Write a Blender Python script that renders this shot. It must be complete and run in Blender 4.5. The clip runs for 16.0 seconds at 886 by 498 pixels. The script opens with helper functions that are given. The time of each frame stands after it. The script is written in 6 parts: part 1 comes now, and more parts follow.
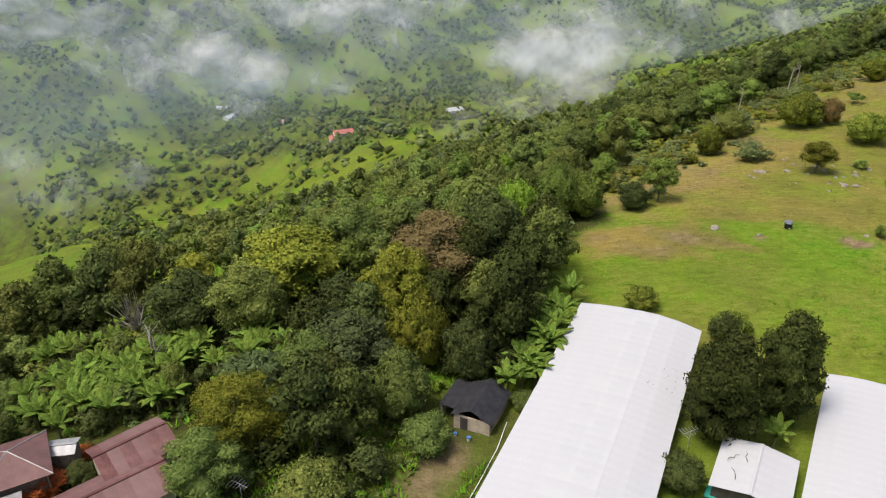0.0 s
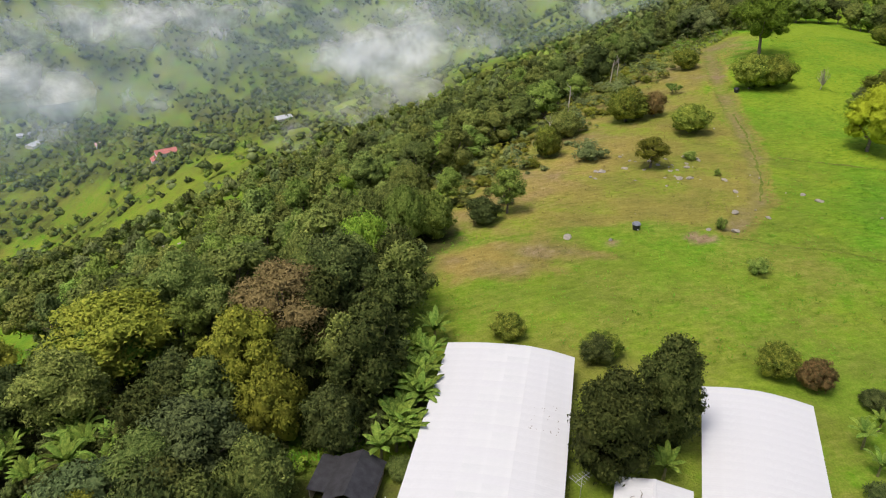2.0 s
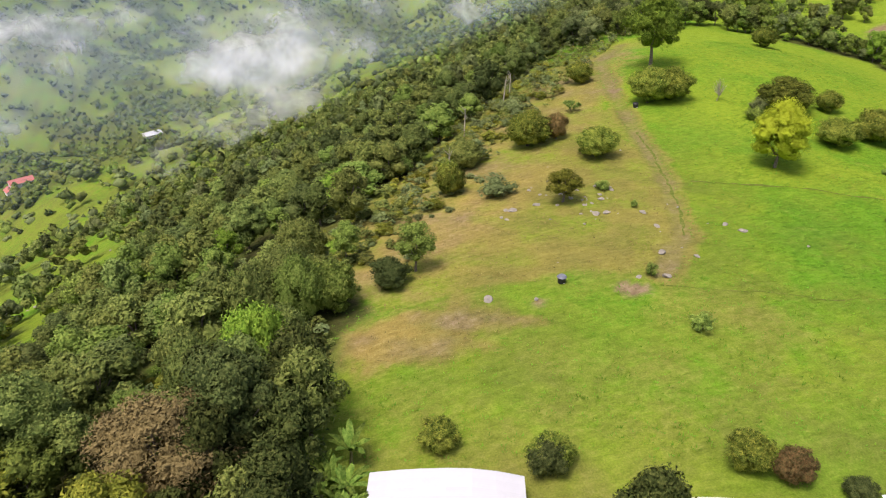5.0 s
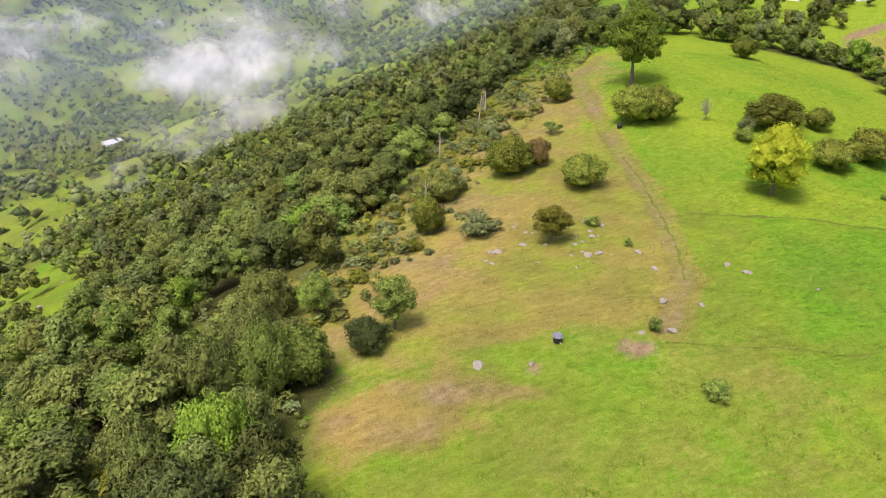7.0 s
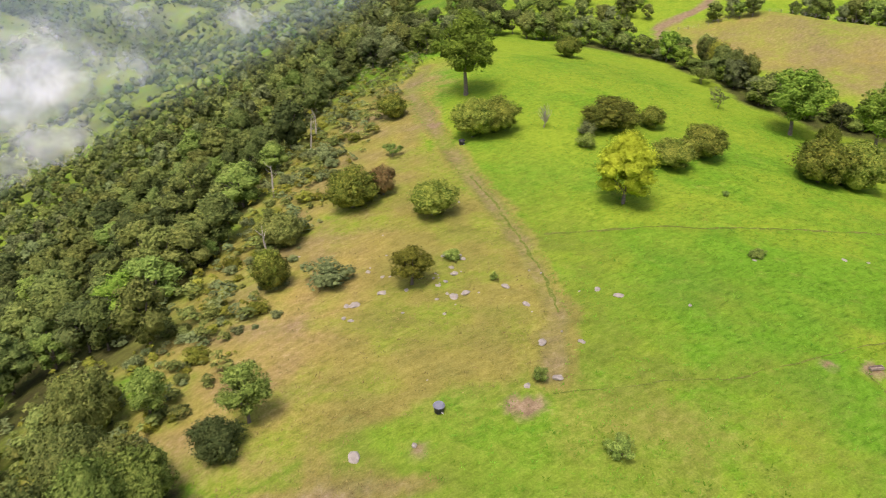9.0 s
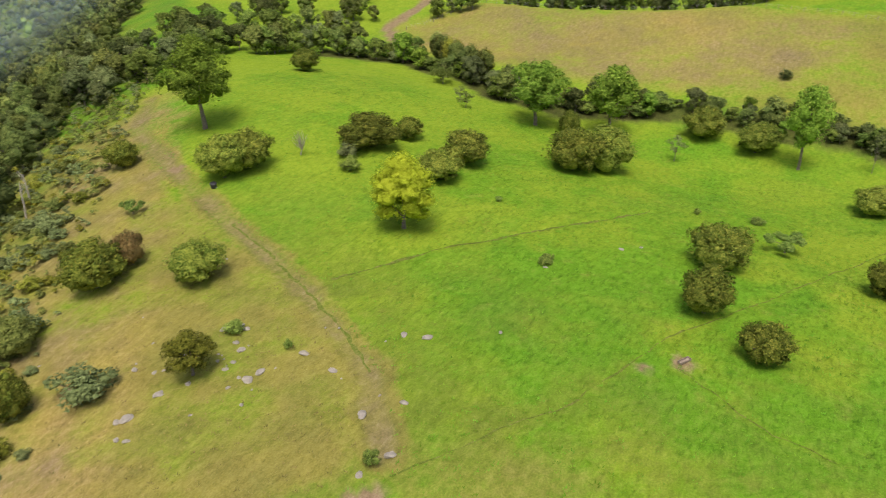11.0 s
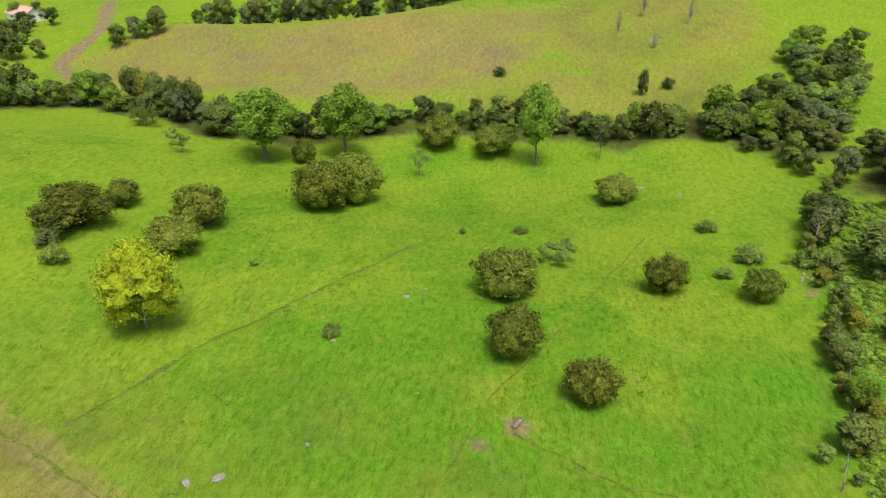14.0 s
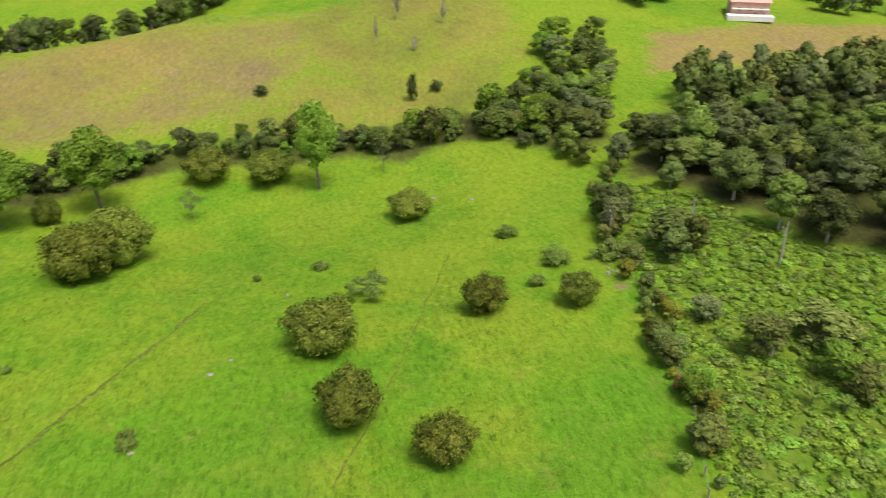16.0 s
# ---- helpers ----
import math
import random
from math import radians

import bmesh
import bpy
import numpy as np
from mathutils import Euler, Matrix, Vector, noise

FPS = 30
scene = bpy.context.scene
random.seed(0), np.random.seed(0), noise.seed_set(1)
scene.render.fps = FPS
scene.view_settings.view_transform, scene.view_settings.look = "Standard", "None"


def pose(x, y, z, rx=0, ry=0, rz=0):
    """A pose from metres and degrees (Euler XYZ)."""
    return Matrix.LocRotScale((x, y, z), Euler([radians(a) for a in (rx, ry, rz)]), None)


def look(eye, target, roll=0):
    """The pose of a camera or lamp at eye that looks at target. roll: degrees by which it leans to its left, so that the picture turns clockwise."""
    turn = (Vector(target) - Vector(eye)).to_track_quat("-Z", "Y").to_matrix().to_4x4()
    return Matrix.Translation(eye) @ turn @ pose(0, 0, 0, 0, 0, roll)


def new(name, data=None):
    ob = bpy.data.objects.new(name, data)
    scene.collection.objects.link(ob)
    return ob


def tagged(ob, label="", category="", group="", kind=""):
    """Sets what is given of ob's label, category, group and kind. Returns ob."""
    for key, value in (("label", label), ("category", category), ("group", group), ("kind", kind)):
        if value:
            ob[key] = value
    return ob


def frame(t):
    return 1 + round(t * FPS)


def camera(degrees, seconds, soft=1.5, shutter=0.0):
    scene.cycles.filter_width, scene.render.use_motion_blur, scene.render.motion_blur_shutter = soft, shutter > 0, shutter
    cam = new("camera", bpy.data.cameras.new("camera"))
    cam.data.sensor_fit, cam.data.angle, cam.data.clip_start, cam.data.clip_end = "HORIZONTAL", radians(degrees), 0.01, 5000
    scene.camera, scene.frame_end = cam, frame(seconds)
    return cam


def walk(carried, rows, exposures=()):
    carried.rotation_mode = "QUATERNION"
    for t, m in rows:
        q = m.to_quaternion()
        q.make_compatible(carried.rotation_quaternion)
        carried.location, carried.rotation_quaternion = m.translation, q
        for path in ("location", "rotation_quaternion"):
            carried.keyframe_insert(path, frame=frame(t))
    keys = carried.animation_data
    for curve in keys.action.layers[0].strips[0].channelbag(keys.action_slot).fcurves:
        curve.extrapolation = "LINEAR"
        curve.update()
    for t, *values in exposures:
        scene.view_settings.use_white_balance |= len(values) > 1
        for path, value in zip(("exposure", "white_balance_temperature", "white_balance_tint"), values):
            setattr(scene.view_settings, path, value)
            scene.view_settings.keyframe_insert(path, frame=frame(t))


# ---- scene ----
cam = camera(61.2, 16.0, soft=1.05, shutter=0.3)
METRES, EYE, TILT, LEAN, TURN = 100.0, 60.0, -29.0, 0.0, 0.0
ROWS = [
    (0.0, 0.0, 0.0, 0.0, 0.0, 0.0, -0.0),
    (0.5, 0.0008, 0.0181, 0.0106, -2.99, -0.02, 1.62),
    (1.0, 0.0013, 0.0404, 0.0225, -10.66, -0.54, 5.86),
    (1.5, 0.001, 0.0611, 0.0352, -11.85, -0.66, 6.52),
    (2.0, 0.0032, 0.0821, 0.0488, -11.8, -0.68, 6.49),
    (2.5, 0.0059, 0.1044, 0.063, -11.78, -0.67, 6.46),
    (3.0, 0.0096, 0.1273, 0.078, -11.76, -0.67, 6.44),
    (3.5, 0.0141, 0.1511, 0.0936, -11.74, -0.67, 6.4),
    (4.0, 0.0197, 0.176, 0.1099, -12.11, -0.73, 6.58),
    (4.5, 0.0264, 0.2034, 0.1266, -18.07, -1.58, 9.67),
    (7.0, 0.0694, 0.3297, 0.2159, -22.81, -2.66, 12.1),
    (7.5, 0.0815, 0.3555, 0.2333, -22.79, -2.69, 12.08),
    (8.0, 0.0939, 0.381, 0.2508, -22.78, -2.74, 12.08),
    (8.5, 0.1102, 0.4104, 0.2674, -30.25, -4.56, 15.57),
    (9.0, 0.1259, 0.44, 0.2839, -35.87, -6.21, 18.01),
    (11.5, 0.2199, 0.5583, 0.3608, -63.27, -17.01, 26.55),
    (12.0, 0.2429, 0.5782, 0.3717, -69.17, -19.66, 27.55),
    (12.5, 0.2681, 0.5965, 0.3808, -75.1, -22.4, 28.34),
    (13.0, 0.2946, 0.6141, 0.3898, -80.23, -24.83, 28.72),
    (13.5, 0.3222, 0.6289, 0.3985, -83.36, -26.34, 28.91),
    (14.0, 0.3492, 0.6398, 0.4067, -83.32, -26.35, 28.89),
    (14.5, 0.3767, 0.6494, 0.4148, -83.3, -26.38, 28.89),
    (15.0, 0.4063, 0.6552, 0.419, -86.15, -27.77, 29.05),
    (15.5, 0.4384, 0.6629, 0.4224, -94.68, -31.93, 29.0),
    (16.0, 0.4691, 0.6693, 0.4255, -105.31, -36.99, 28.14),
]
walk(cam, [(t, pose(0, 0, EYE, TILT, LEAN, TURN) @ pose(METRES * x, METRES * y, METRES * z, 90 + pitch, roll, yaw)) for t, x, y, z, yaw, pitch, roll in ROWS],
     exposures=[(0.0, 0.17, 6450, 12), (3.5, 0.31, 6450, 14), (7.0, 0.62, 6450, 24), (9.0, 0.57, 6450, 23), (11.5, 0.35, 6500, 10), (13.0, 0.35, 6500, 3), (14.5, 0.35, 6500, 5), (16.0, 0.4, 6500, 9)])


# ---- light ----
world = bpy.data.worlds.new("overcast_sky")
scene.world = world
world.use_nodes = True
wn = world.node_tree.nodes
sky = wn.new("ShaderNodeTexSky")
sky.sky_type = "NISHITA"
sky.sun_disc = False
sky.sun_elevation, sky.sun_rotation = radians(67), radians(247)
sky.air_density, sky.dust_density, sky.ozone_density = 1.0, 6.0, 1.0
world.node_tree.links.new(sky.outputs[0], wn["Background"].inputs[0])
wn["Background"].inputs[1].default_value = 0.125
sun = new("sun", bpy.data.lights.new("sun", "SUN"))
sun.data.energy, sun.data.angle, sun.data.color = 2.1, radians(20), (1.0, 0.95, 0.86)
sun.matrix_world = look((-70, -30, 185), (0, 0, 0))


# ---- materials ----
class Nodes:
    """A small wrapper that builds node materials."""

    def __init__(self, name):
        self.mat = bpy.data.materials.new(name)
        self.mat.use_nodes = True
        self.tree = self.mat.node_tree
        self.bsdf = self.tree.nodes["Principled BSDF"]
        self.out = self.tree.nodes["Material Output"]

    def add(self, kind):
        return self.tree.nodes.new("ShaderNode" + kind)

    def link(self, a, b):
        self.tree.links.new(a, b)

    def noise(self, scale, detail=3.0, rough=0.55, vector=None, distortion=0.0):
        n = self.add("TexNoise")
        n.inputs["Scale"].default_value, n.inputs["Detail"].default_value = scale, detail
        n.inputs["Roughness"].default_value, n.inputs["Distortion"].default_value = rough, distortion
        if vector is not None:
            self.link(vector, n.inputs["Vector"])
        return n.outputs["Fac"]

    def ramp(self, fac, stops):
        n = self.add("ValToRGB")
        while len(n.color_ramp.elements) < len(stops):
            n.color_ramp.elements.new(0.5)
        for e, (p, c) in zip(n.color_ramp.elements, stops):
            e.position, e.color = p, (*c, 1) if len(c) == 3 else c
        self.link(fac, n.inputs[0])
        return n.outputs[0]

    def mix(self, fac, a, b, blend="MIX"):
        n = self.add("Mix")
        n.data_type, n.blend_type = "RGBA", blend
        for value, socket in ((fac, n.inputs[0]), (a, n.inputs[6]), (b, n.inputs[7])):
            if isinstance(value, (int, float)):
                socket.default_value = value
            elif isinstance(value, tuple):
                socket.default_value = (*value, 1)
            else:
                self.link(value, socket)
        return n.outputs[2]

    def math(self, op, a, b=0.0, clamp=False):
        n = self.add("Math")
        n.operation, n.use_clamp = op, clamp
        for value, socket in ((a, n.inputs[0]), (b, n.inputs[1])):
            if isinstance(value, (int, float)):
                socket.default_value = value
            else:
                self.link(value, socket)
        return n.outputs[0]

    def attr(self, name):
        n = self.add("Attribute")
        n.attribute_name = name
        return n.outputs["Fac"]

    def position(self):
        return self.add("NewGeometry").outputs["Position"]

    def object_coords(self):
        return self.add("TexCoord").outputs["Object"]

    def bump(self, height, strength, distance):
        n = self.add("Bump")
        n.inputs["Strength"].default_value, n.inputs["Distance"].default_value = strength, distance
        self.link(height, n.inputs["Height"])
        self.link(n.outputs[0], self.bsdf.inputs["Normal"])

    def done(self, colour, rough=0.8, metal=0.0, spec=0.3):
        if isinstance(colour, tuple):
            self.bsdf.inputs["Base Color"].default_value = (*colour, 1)
        else:
            self.link(colour, self.bsdf.inputs["Base Color"])
        self.bsdf.inputs["Roughness"].default_value, self.bsdf.inputs["Metallic"].default_value = rough, metal
        self.bsdf.inputs["Specular IOR Level"].default_value = spec
        return self.mat


def leaf_material(name, dark, mid, light, through_light=0.16):
    """Foliage: colour varies from tree to tree and from leaf to leaf, and some light passes through."""
    n = Nodes(name)
    geo, info = n.add("NewGeometry"), n.add("ObjectInfo")
    tree = n.math("FRACT", n.math("ADD", info.outputs["Random"], n.attr("tint")))
    leaf = geo.outputs["Random Per Island"]
    p = n.position()
    fine = n.math("ADD", n.math("MULTIPLY", n.math("SUBTRACT", n.noise(2.6, 5.0, 0.72, vector=p), 0.5), 3.0), 0.48, True)
    fac = n.math("ADD", n.math("MULTIPLY", leaf, 0.34), n.math("ADD", n.math("MULTIPLY", fine, 0.52), n.math("MULTIPLY", tree, 0.16)))
    # darkest stop paints the shaded gaps between leaves into the colour
    shade = tuple(0.6 * v for v in dark)
    base = n.ramp(fac, [(0.08, shade), (0.24, dark), (0.48, mid), (0.82, light)])
    patch = n.noise(0.4, 2.0, vector=p)
    base = n.mix(n.math("MULTIPLY", n.math("SUBTRACT", patch, 0.4, True), 1.5, True), base, n.mix(0.4, base, light))
    n.bump(fine, 0.25, 0.2)
    hsv = n.add("HueSaturation")
    n.link(n.math("ADD", n.math("MULTIPLY", tree, 0.034), 0.484), hsv.inputs["Hue"])
    n.link(n.math("ADD", n.math("MULTIPLY", n.math("FRACT", n.math("MULTIPLY", tree, 7.3)), 0.55), 0.68), hsv.inputs["Value"])
    n.link(base, hsv.inputs["Color"])
    n.done(hsv.outputs[0], 0.75, 0.0, 0.07)
    tl, mx = n.add("BsdfTranslucent"), n.add("MixShader")
    n.link(hsv.outputs[0], tl.inputs[0])
    mx.inputs[0].default_value = through_light
    n.link(n.bsdf.outputs[0], mx.inputs[1])
    n.link(tl.outputs[0], mx.inputs[2])
    n.link(mx.outputs[0], n.out.inputs[0])
    return n.mat


LEAF = {
    "mango": leaf_material("mango_leaves", (0.045, 0.073, 0.011), (0.122, 0.172, 0.022), (0.35, 0.355, 0.055)),
    "olive": leaf_material("olive_leaves", (0.06, 0.085, 0.018), (0.145, 0.18, 0.038), (0.27, 0.295, 0.075)),
    "dark": leaf_material("dark_leaves", (0.034, 0.053, 0.017), (0.083, 0.113, 0.03), (0.165, 0.19, 0.055)),
    "green": leaf_material("green_leaves", (0.05, 0.083, 0.02), (0.128, 0.175, 0.04), (0.245, 0.288, 0.075)),
    "light": leaf_material("light_green_leaves", (0.08, 0.16, 0.018), (0.17, 0.3, 0.03), (0.31, 0.43, 0.06), 0.22),
    "yellow": leaf_material("yellow_green_leaves", (0.34, 0.4, 0.022), (0.44, 0.5, 0.03), (0.55, 0.58, 0.045), 0.3),
    "gold": leaf_material("golden_olive_leaves", (0.085, 0.105, 0.013), (0.185, 0.205, 0.024), (0.31, 0.3, 0.042)),
    "brown": leaf_material("brown_leaves", (0.13, 0.096, 0.04), (0.245, 0.178, 0.075), (0.36, 0.265, 0.12)),
    "red": leaf_material("reddish_leaves", (0.08, 0.075, 0.025), (0.17, 0.125, 0.045), (0.29, 0.17, 0.07)),
    "flame": leaf_material("flame_red_leaves", (0.155, 0.078, 0.031), (0.388, 0.093, 0.031), (0.62, 0.139, 0.046)),
    "grey": leaf_material("grey_green_leaves", (0.075, 0.1, 0.035), (0.15, 0.19, 0.065), (0.25, 0.295, 0.11)),
    "blue": leaf_material("grey_olive_leaves", (0.045, 0.068, 0.026), (0.1, 0.138, 0.048), (0.18, 0.225, 0.085)),
    "deep": leaf_material("deep_green_leaves", (0.026, 0.04, 0.009), (0.058, 0.078, 0.018), (0.125, 0.14, 0.036)),
    "fresh": leaf_material("fresh_green_leaves", (0.075, 0.125, 0.022), (0.175, 0.26, 0.045), (0.31, 0.39, 0.085), 0.22),
    "banana": leaf_material("banana_leaves", (0.06, 0.115, 0.018), (0.14, 0.23, 0.034), (0.29, 0.38, 0.07), 0.3),
}


def plain(name, a, b, scale, rough=0.8, metal=0.0, bump=0.3, depth=0.02, streak=None):
    """Two-scale mottled surface between the colours a and b."""
    n = Nodes(name)
    co = n.object_coords()
    big, small = n.noise(scale, 4.0, vector=co), n.noise(scale * 9, 2.0, vector=co)
    fac = n.math("ADD", n.math("MULTIPLY", big, 0.7), n.math("MULTIPLY", small, 0.3))
    colour = n.ramp(fac, [(0.32, a), (0.68, b)])
    if streak:
        info = n.add("ObjectInfo")
        colour = n.mix(n.math("MULTIPLY", info.outputs["Random"], 0.6), colour, streak)
    n.bump(small, bump, depth)
    return n.done(colour, rough, metal)


BARK = plain("grey_brown_bark", (0.09, 0.075, 0.055), (0.22, 0.19, 0.15), 3.0)
PALE_BARK = plain("pale_bark", (0.28, 0.25, 0.2), (0.45, 0.42, 0.36), 3.0)
STEM = plain("banana_stem", (0.1, 0.11, 0.04), (0.22, 0.2, 0.09), 3.0)
ROCK = plain("grey_limestone", (0.2, 0.18, 0.145), (0.36, 0.33, 0.28), 2.0, bump=0.7, depth=0.08)
WHITE_ROOF = plain("white_painted_sheet", (0.49, 0.5, 0.515), (0.56, 0.57, 0.58), 0.35, 0.6, bump=0.05, streak=(0.52, 0.53, 0.545))
WHITE_ROOF_CLEAR = plain("whitewashed_translucent_sheet", (0.47, 0.49, 0.5), (0.55, 0.56, 0.565), 0.7, 0.5, bump=0.05, streak=(0.56, 0.57, 0.575))
# near-black colour for shaded openings under roofs, and for the hut door
DARK_GAP = plain("dark_timber_and_shade", (0.05, 0.045, 0.04), (0.1, 0.09, 0.08), 2.0)
TIMBER = plain("weathered_timber", (0.16, 0.12, 0.09), (0.32, 0.27, 0.21), 2.5)
BLACK_SHEET = plain("black_tarpaulin", (0.018, 0.018, 0.02), (0.05, 0.05, 0.055), 1.2, 0.55)
MUD_WALL = plain("stained_plaster", (0.38, 0.3, 0.22), (0.66, 0.58, 0.46), 1.3)
RUST = plain("rusted_roof_sheet", (0.07, 0.022, 0.02), (0.21, 0.095, 0.085), 0.8, 0.6, 0.1, streak=(0.27, 0.18, 0.17))
GREY_SHEET = plain("galvanised_sheet", (0.3, 0.3, 0.3), (0.5, 0.5, 0.5), 0.9, 0.5, 0.4)
RED_TILE = plain("red_tiled_roof", (0.4, 0.12, 0.1), (0.55, 0.22, 0.18), 0.8)
PINK_TILE = plain("pale_pink_roof", (0.5, 0.28, 0.24), (0.66, 0.42, 0.36), 0.8)
WHITE_WALL = plain("white_render", (0.68, 0.66, 0.62), (0.82, 0.8, 0.77), 0.7)
BLUE_ROOF = plain("blue_sheet_roof", (0.12, 0.25, 0.5), (0.22, 0.38, 0.62), 0.8, 0.5)
TEAL = plain("teal_tarpaulin", (0.02, 0.25, 0.2), (0.05, 0.4, 0.32), 1.5, 0.5)
PALE_BLUE = plain("pale_blue_sheet", (0.5, 0.58, 0.62), (0.66, 0.72, 0.75), 0.8, 0.5)
PLASTIC_BLACK = plain("black_plastic", (0.015, 0.015, 0.018), (0.035, 0.035, 0.04), 2.0, 0.45)
PLASTIC_BLUE = plain("blue_plastic", (0.05, 0.15, 0.4), (0.1, 0.22, 0.5), 2.0, 0.4)
PLASTIC_WHITE = plain("white_plastic", (0.7, 0.7, 0.7), (0.85, 0.85, 0.84), 2.0, 0.4)
GLASS_DARK = plain("dark_window_glass", (0.03, 0.035, 0.04), (0.07, 0.08, 0.09), 1.0, 0.15)


def ground_material():
    n = Nodes("hill_pasture")
    p = n.position()
    fine, small = n.noise(4.5, 3.0, 0.6, vector=p), n.noise(1.1, 4.0, 0.62, vector=p, distortion=0.5)
    mid, wide = n.noise(0.22, 4.0, 0.6, vector=p, distortion=0.6), n.noise(0.045, 3.0, vector=p)
    streak = n.add("Mapping")
    streak.inputs["Scale"].default_value, streak.inputs["Rotation"].default_value = (0.45, 1.3, 1.0), (0, 0, 0.5)
    n.link(p, streak.inputs["Vector"])
    tufts = n.noise(0.9, 4.0, 0.65, vector=streak.outputs[0])
    blades = n.math("ADD", n.math("MULTIPLY", n.math("ADD", small, tufts), 0.33), n.math("MULTIPLY", fine, 0.34))
    lush = n.ramp(blades, [(0.34, (0.068, 0.158, 0.009)), (0.5, (0.106, 0.24, 0.013)), (0.68, (0.16, 0.32, 0.026))])
    warm = n.ramp(blades, [(0.34, (0.125, 0.185, 0.013)), (0.52, (0.195, 0.285, 0.02)), (0.7, (0.28, 0.36, 0.038))])
    deep = n.ramp(blades, [(0.34, (0.05, 0.125, 0.012)), (0.52, (0.085, 0.205, 0.018)), (0.7, (0.13, 0.27, 0.03))])
    dry = n.ramp(blades, [(0.34, (0.16, 0.122, 0.03)), (0.5, (0.276, 0.214, 0.058)), (0.68, (0.4, 0.317, 0.106))])
    soil = n.ramp(blades, [(0.34, (0.125, 0.09, 0.05)), (0.52, (0.23, 0.17, 0.095)), (0.7, (0.36, 0.285, 0.185))])
    scrub = n.ramp(blades, [(0.34, (0.045, 0.06, 0.013)), (0.52, (0.105, 0.135, 0.026)), (0.7, (0.18, 0.21, 0.045))])
    # leaf litter, made near-black with the shade under the trees painted in
    shaded_litter = n.ramp(blades, [(0.34, (0.02, 0.017, 0.008)), (0.52, (0.045, 0.042, 0.016)), (0.7, (0.09, 0.085, 0.03))])
    patchy = n.math("SUBTRACT", n.math("ADD", n.math("MULTIPLY", mid, 0.45), n.math("MULTIPLY", wide, 1.55)), 0.5)
    grass = n.mix(n.ramp(patchy, [(0.38, (0, 0, 0)), (0.66, (1, 1, 1))]), lush, warm)
    grass = n.mix(n.ramp(n.noise(0.03, 3.0, 0.55, vector=p), [(0.48, (0, 0, 0)), (0.68, (0.5, 0.5, 0.5))]), grass, deep)
    # short dark streaks paint the shadows of grass tufts into the colour
    tuft_shadows = n.noise(1.5, 3.0, 0.6, vector=streak.outputs[0], distortion=0.4)
    grass = n.mix(n.ramp(tuft_shadows, [(0.52, (0, 0, 0)), (0.68, (0.75, 0.75, 0.75))]), grass, n.mix(0.55, grass, (0.02, 0.05, 0.004)))
    tired = n.noise(0.33, 5.0, 0.62, vector=p)
    grass = n.mix(n.ramp(tired, [(0.56, (0, 0, 0)), (0.74, (0.32, 0.32, 0.32))]), grass, dry)
    coarse = n.noise(0.055, 8.0, 0.66, vector=p)
    soft = n.math("ADD", n.math("MULTIPLY", n.math("SUBTRACT", n.math("ADD", mid, small), 1.0), 0.8), n.math("MULTIPLY", n.math("SUBTRACT", coarse, 0.5), 1.6))
    for key, colour in (("warm", warm), ("dry", dry), ("scrub", scrub), ("shaded_litter", shaded_litter), ("soil", soil)):
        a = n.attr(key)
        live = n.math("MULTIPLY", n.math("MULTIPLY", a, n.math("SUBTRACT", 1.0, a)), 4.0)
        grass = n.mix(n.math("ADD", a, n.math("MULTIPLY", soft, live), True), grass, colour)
    n.bump(blades, 0.8, 0.45)
    return n.done(grass, 0.95, 0.0, 0.05)


GROUND = ground_material()
GRASS = leaf_material("grass_blades", (0.085, 0.19, 0.011), (0.12, 0.26, 0.015), (0.17, 0.33, 0.028), 0.25)
DARK_GRASS = leaf_material("dark_grass_blades", (0.075, 0.165, 0.009), (0.1, 0.21, 0.012), (0.14, 0.27, 0.02), 0.25)
DRY_GRASS = leaf_material("dry_grass_blades", (0.11, 0.1, 0.025), (0.19, 0.16, 0.045), (0.3, 0.25, 0.09), 0.2)


# ---- mesh helpers ----
def raw_mesh(name, co, faces, material=None, smooth=False, normals=None):
    """A mesh from an array of corners and an array of faces, all with the same number of sides."""
    me = bpy.data.meshes.new(name)
    co, faces = np.asarray(co, np.float32), np.asarray(faces, np.int32)
    sides = faces.shape[1]
    me.vertices.add(len(co))
    me.vertices.foreach_set("co", co.ravel())
    me.loops.add(faces.size)
    me.loops.foreach_set("vertex_index", faces.ravel())
    me.polygons.add(len(faces))
    me.polygons.foreach_set("loop_start", np.arange(0, faces.size, sides, dtype=np.int32))
    me.polygons.foreach_set("use_smooth", np.full(len(faces), smooth))
    if normals is not None:
        me.attributes.new("custom_normal", "FLOAT_VECTOR", "POINT").data.foreach_set("vector", np.asarray(normals, np.float32).ravel())
    me.update(calc_edges=True)
    if material:
        me.materials.append(material)
    return me


def put_attribute(me, name, values):
    a = me.attributes.new(name, "FLOAT", "POINT")
    a.data.foreach_set("value", np.asarray(values, np.float32))


def part(name, data, parent, label="", m=None, material=None):
    """Links a mesh, or a bmesh, as one part under its thing."""
    if isinstance(data, bmesh.types.BMesh):
        me = bpy.data.meshes.new(name)
        data.to_mesh(me)
        data.free()
        data = me
        if material:
            data.materials.append(material)
    ob = new(name, data)
    ob.parent = parent
    if m is not None:
        ob.matrix_basis = m
    if label:
        tagged(ob, label)
    return ob


def thing(name, m, label, category, group="", kind=""):
    ob = new(name)
    ob.empty_display_size = 0.3
    ob.matrix_basis = m
    return tagged(ob, label, category, group, kind)


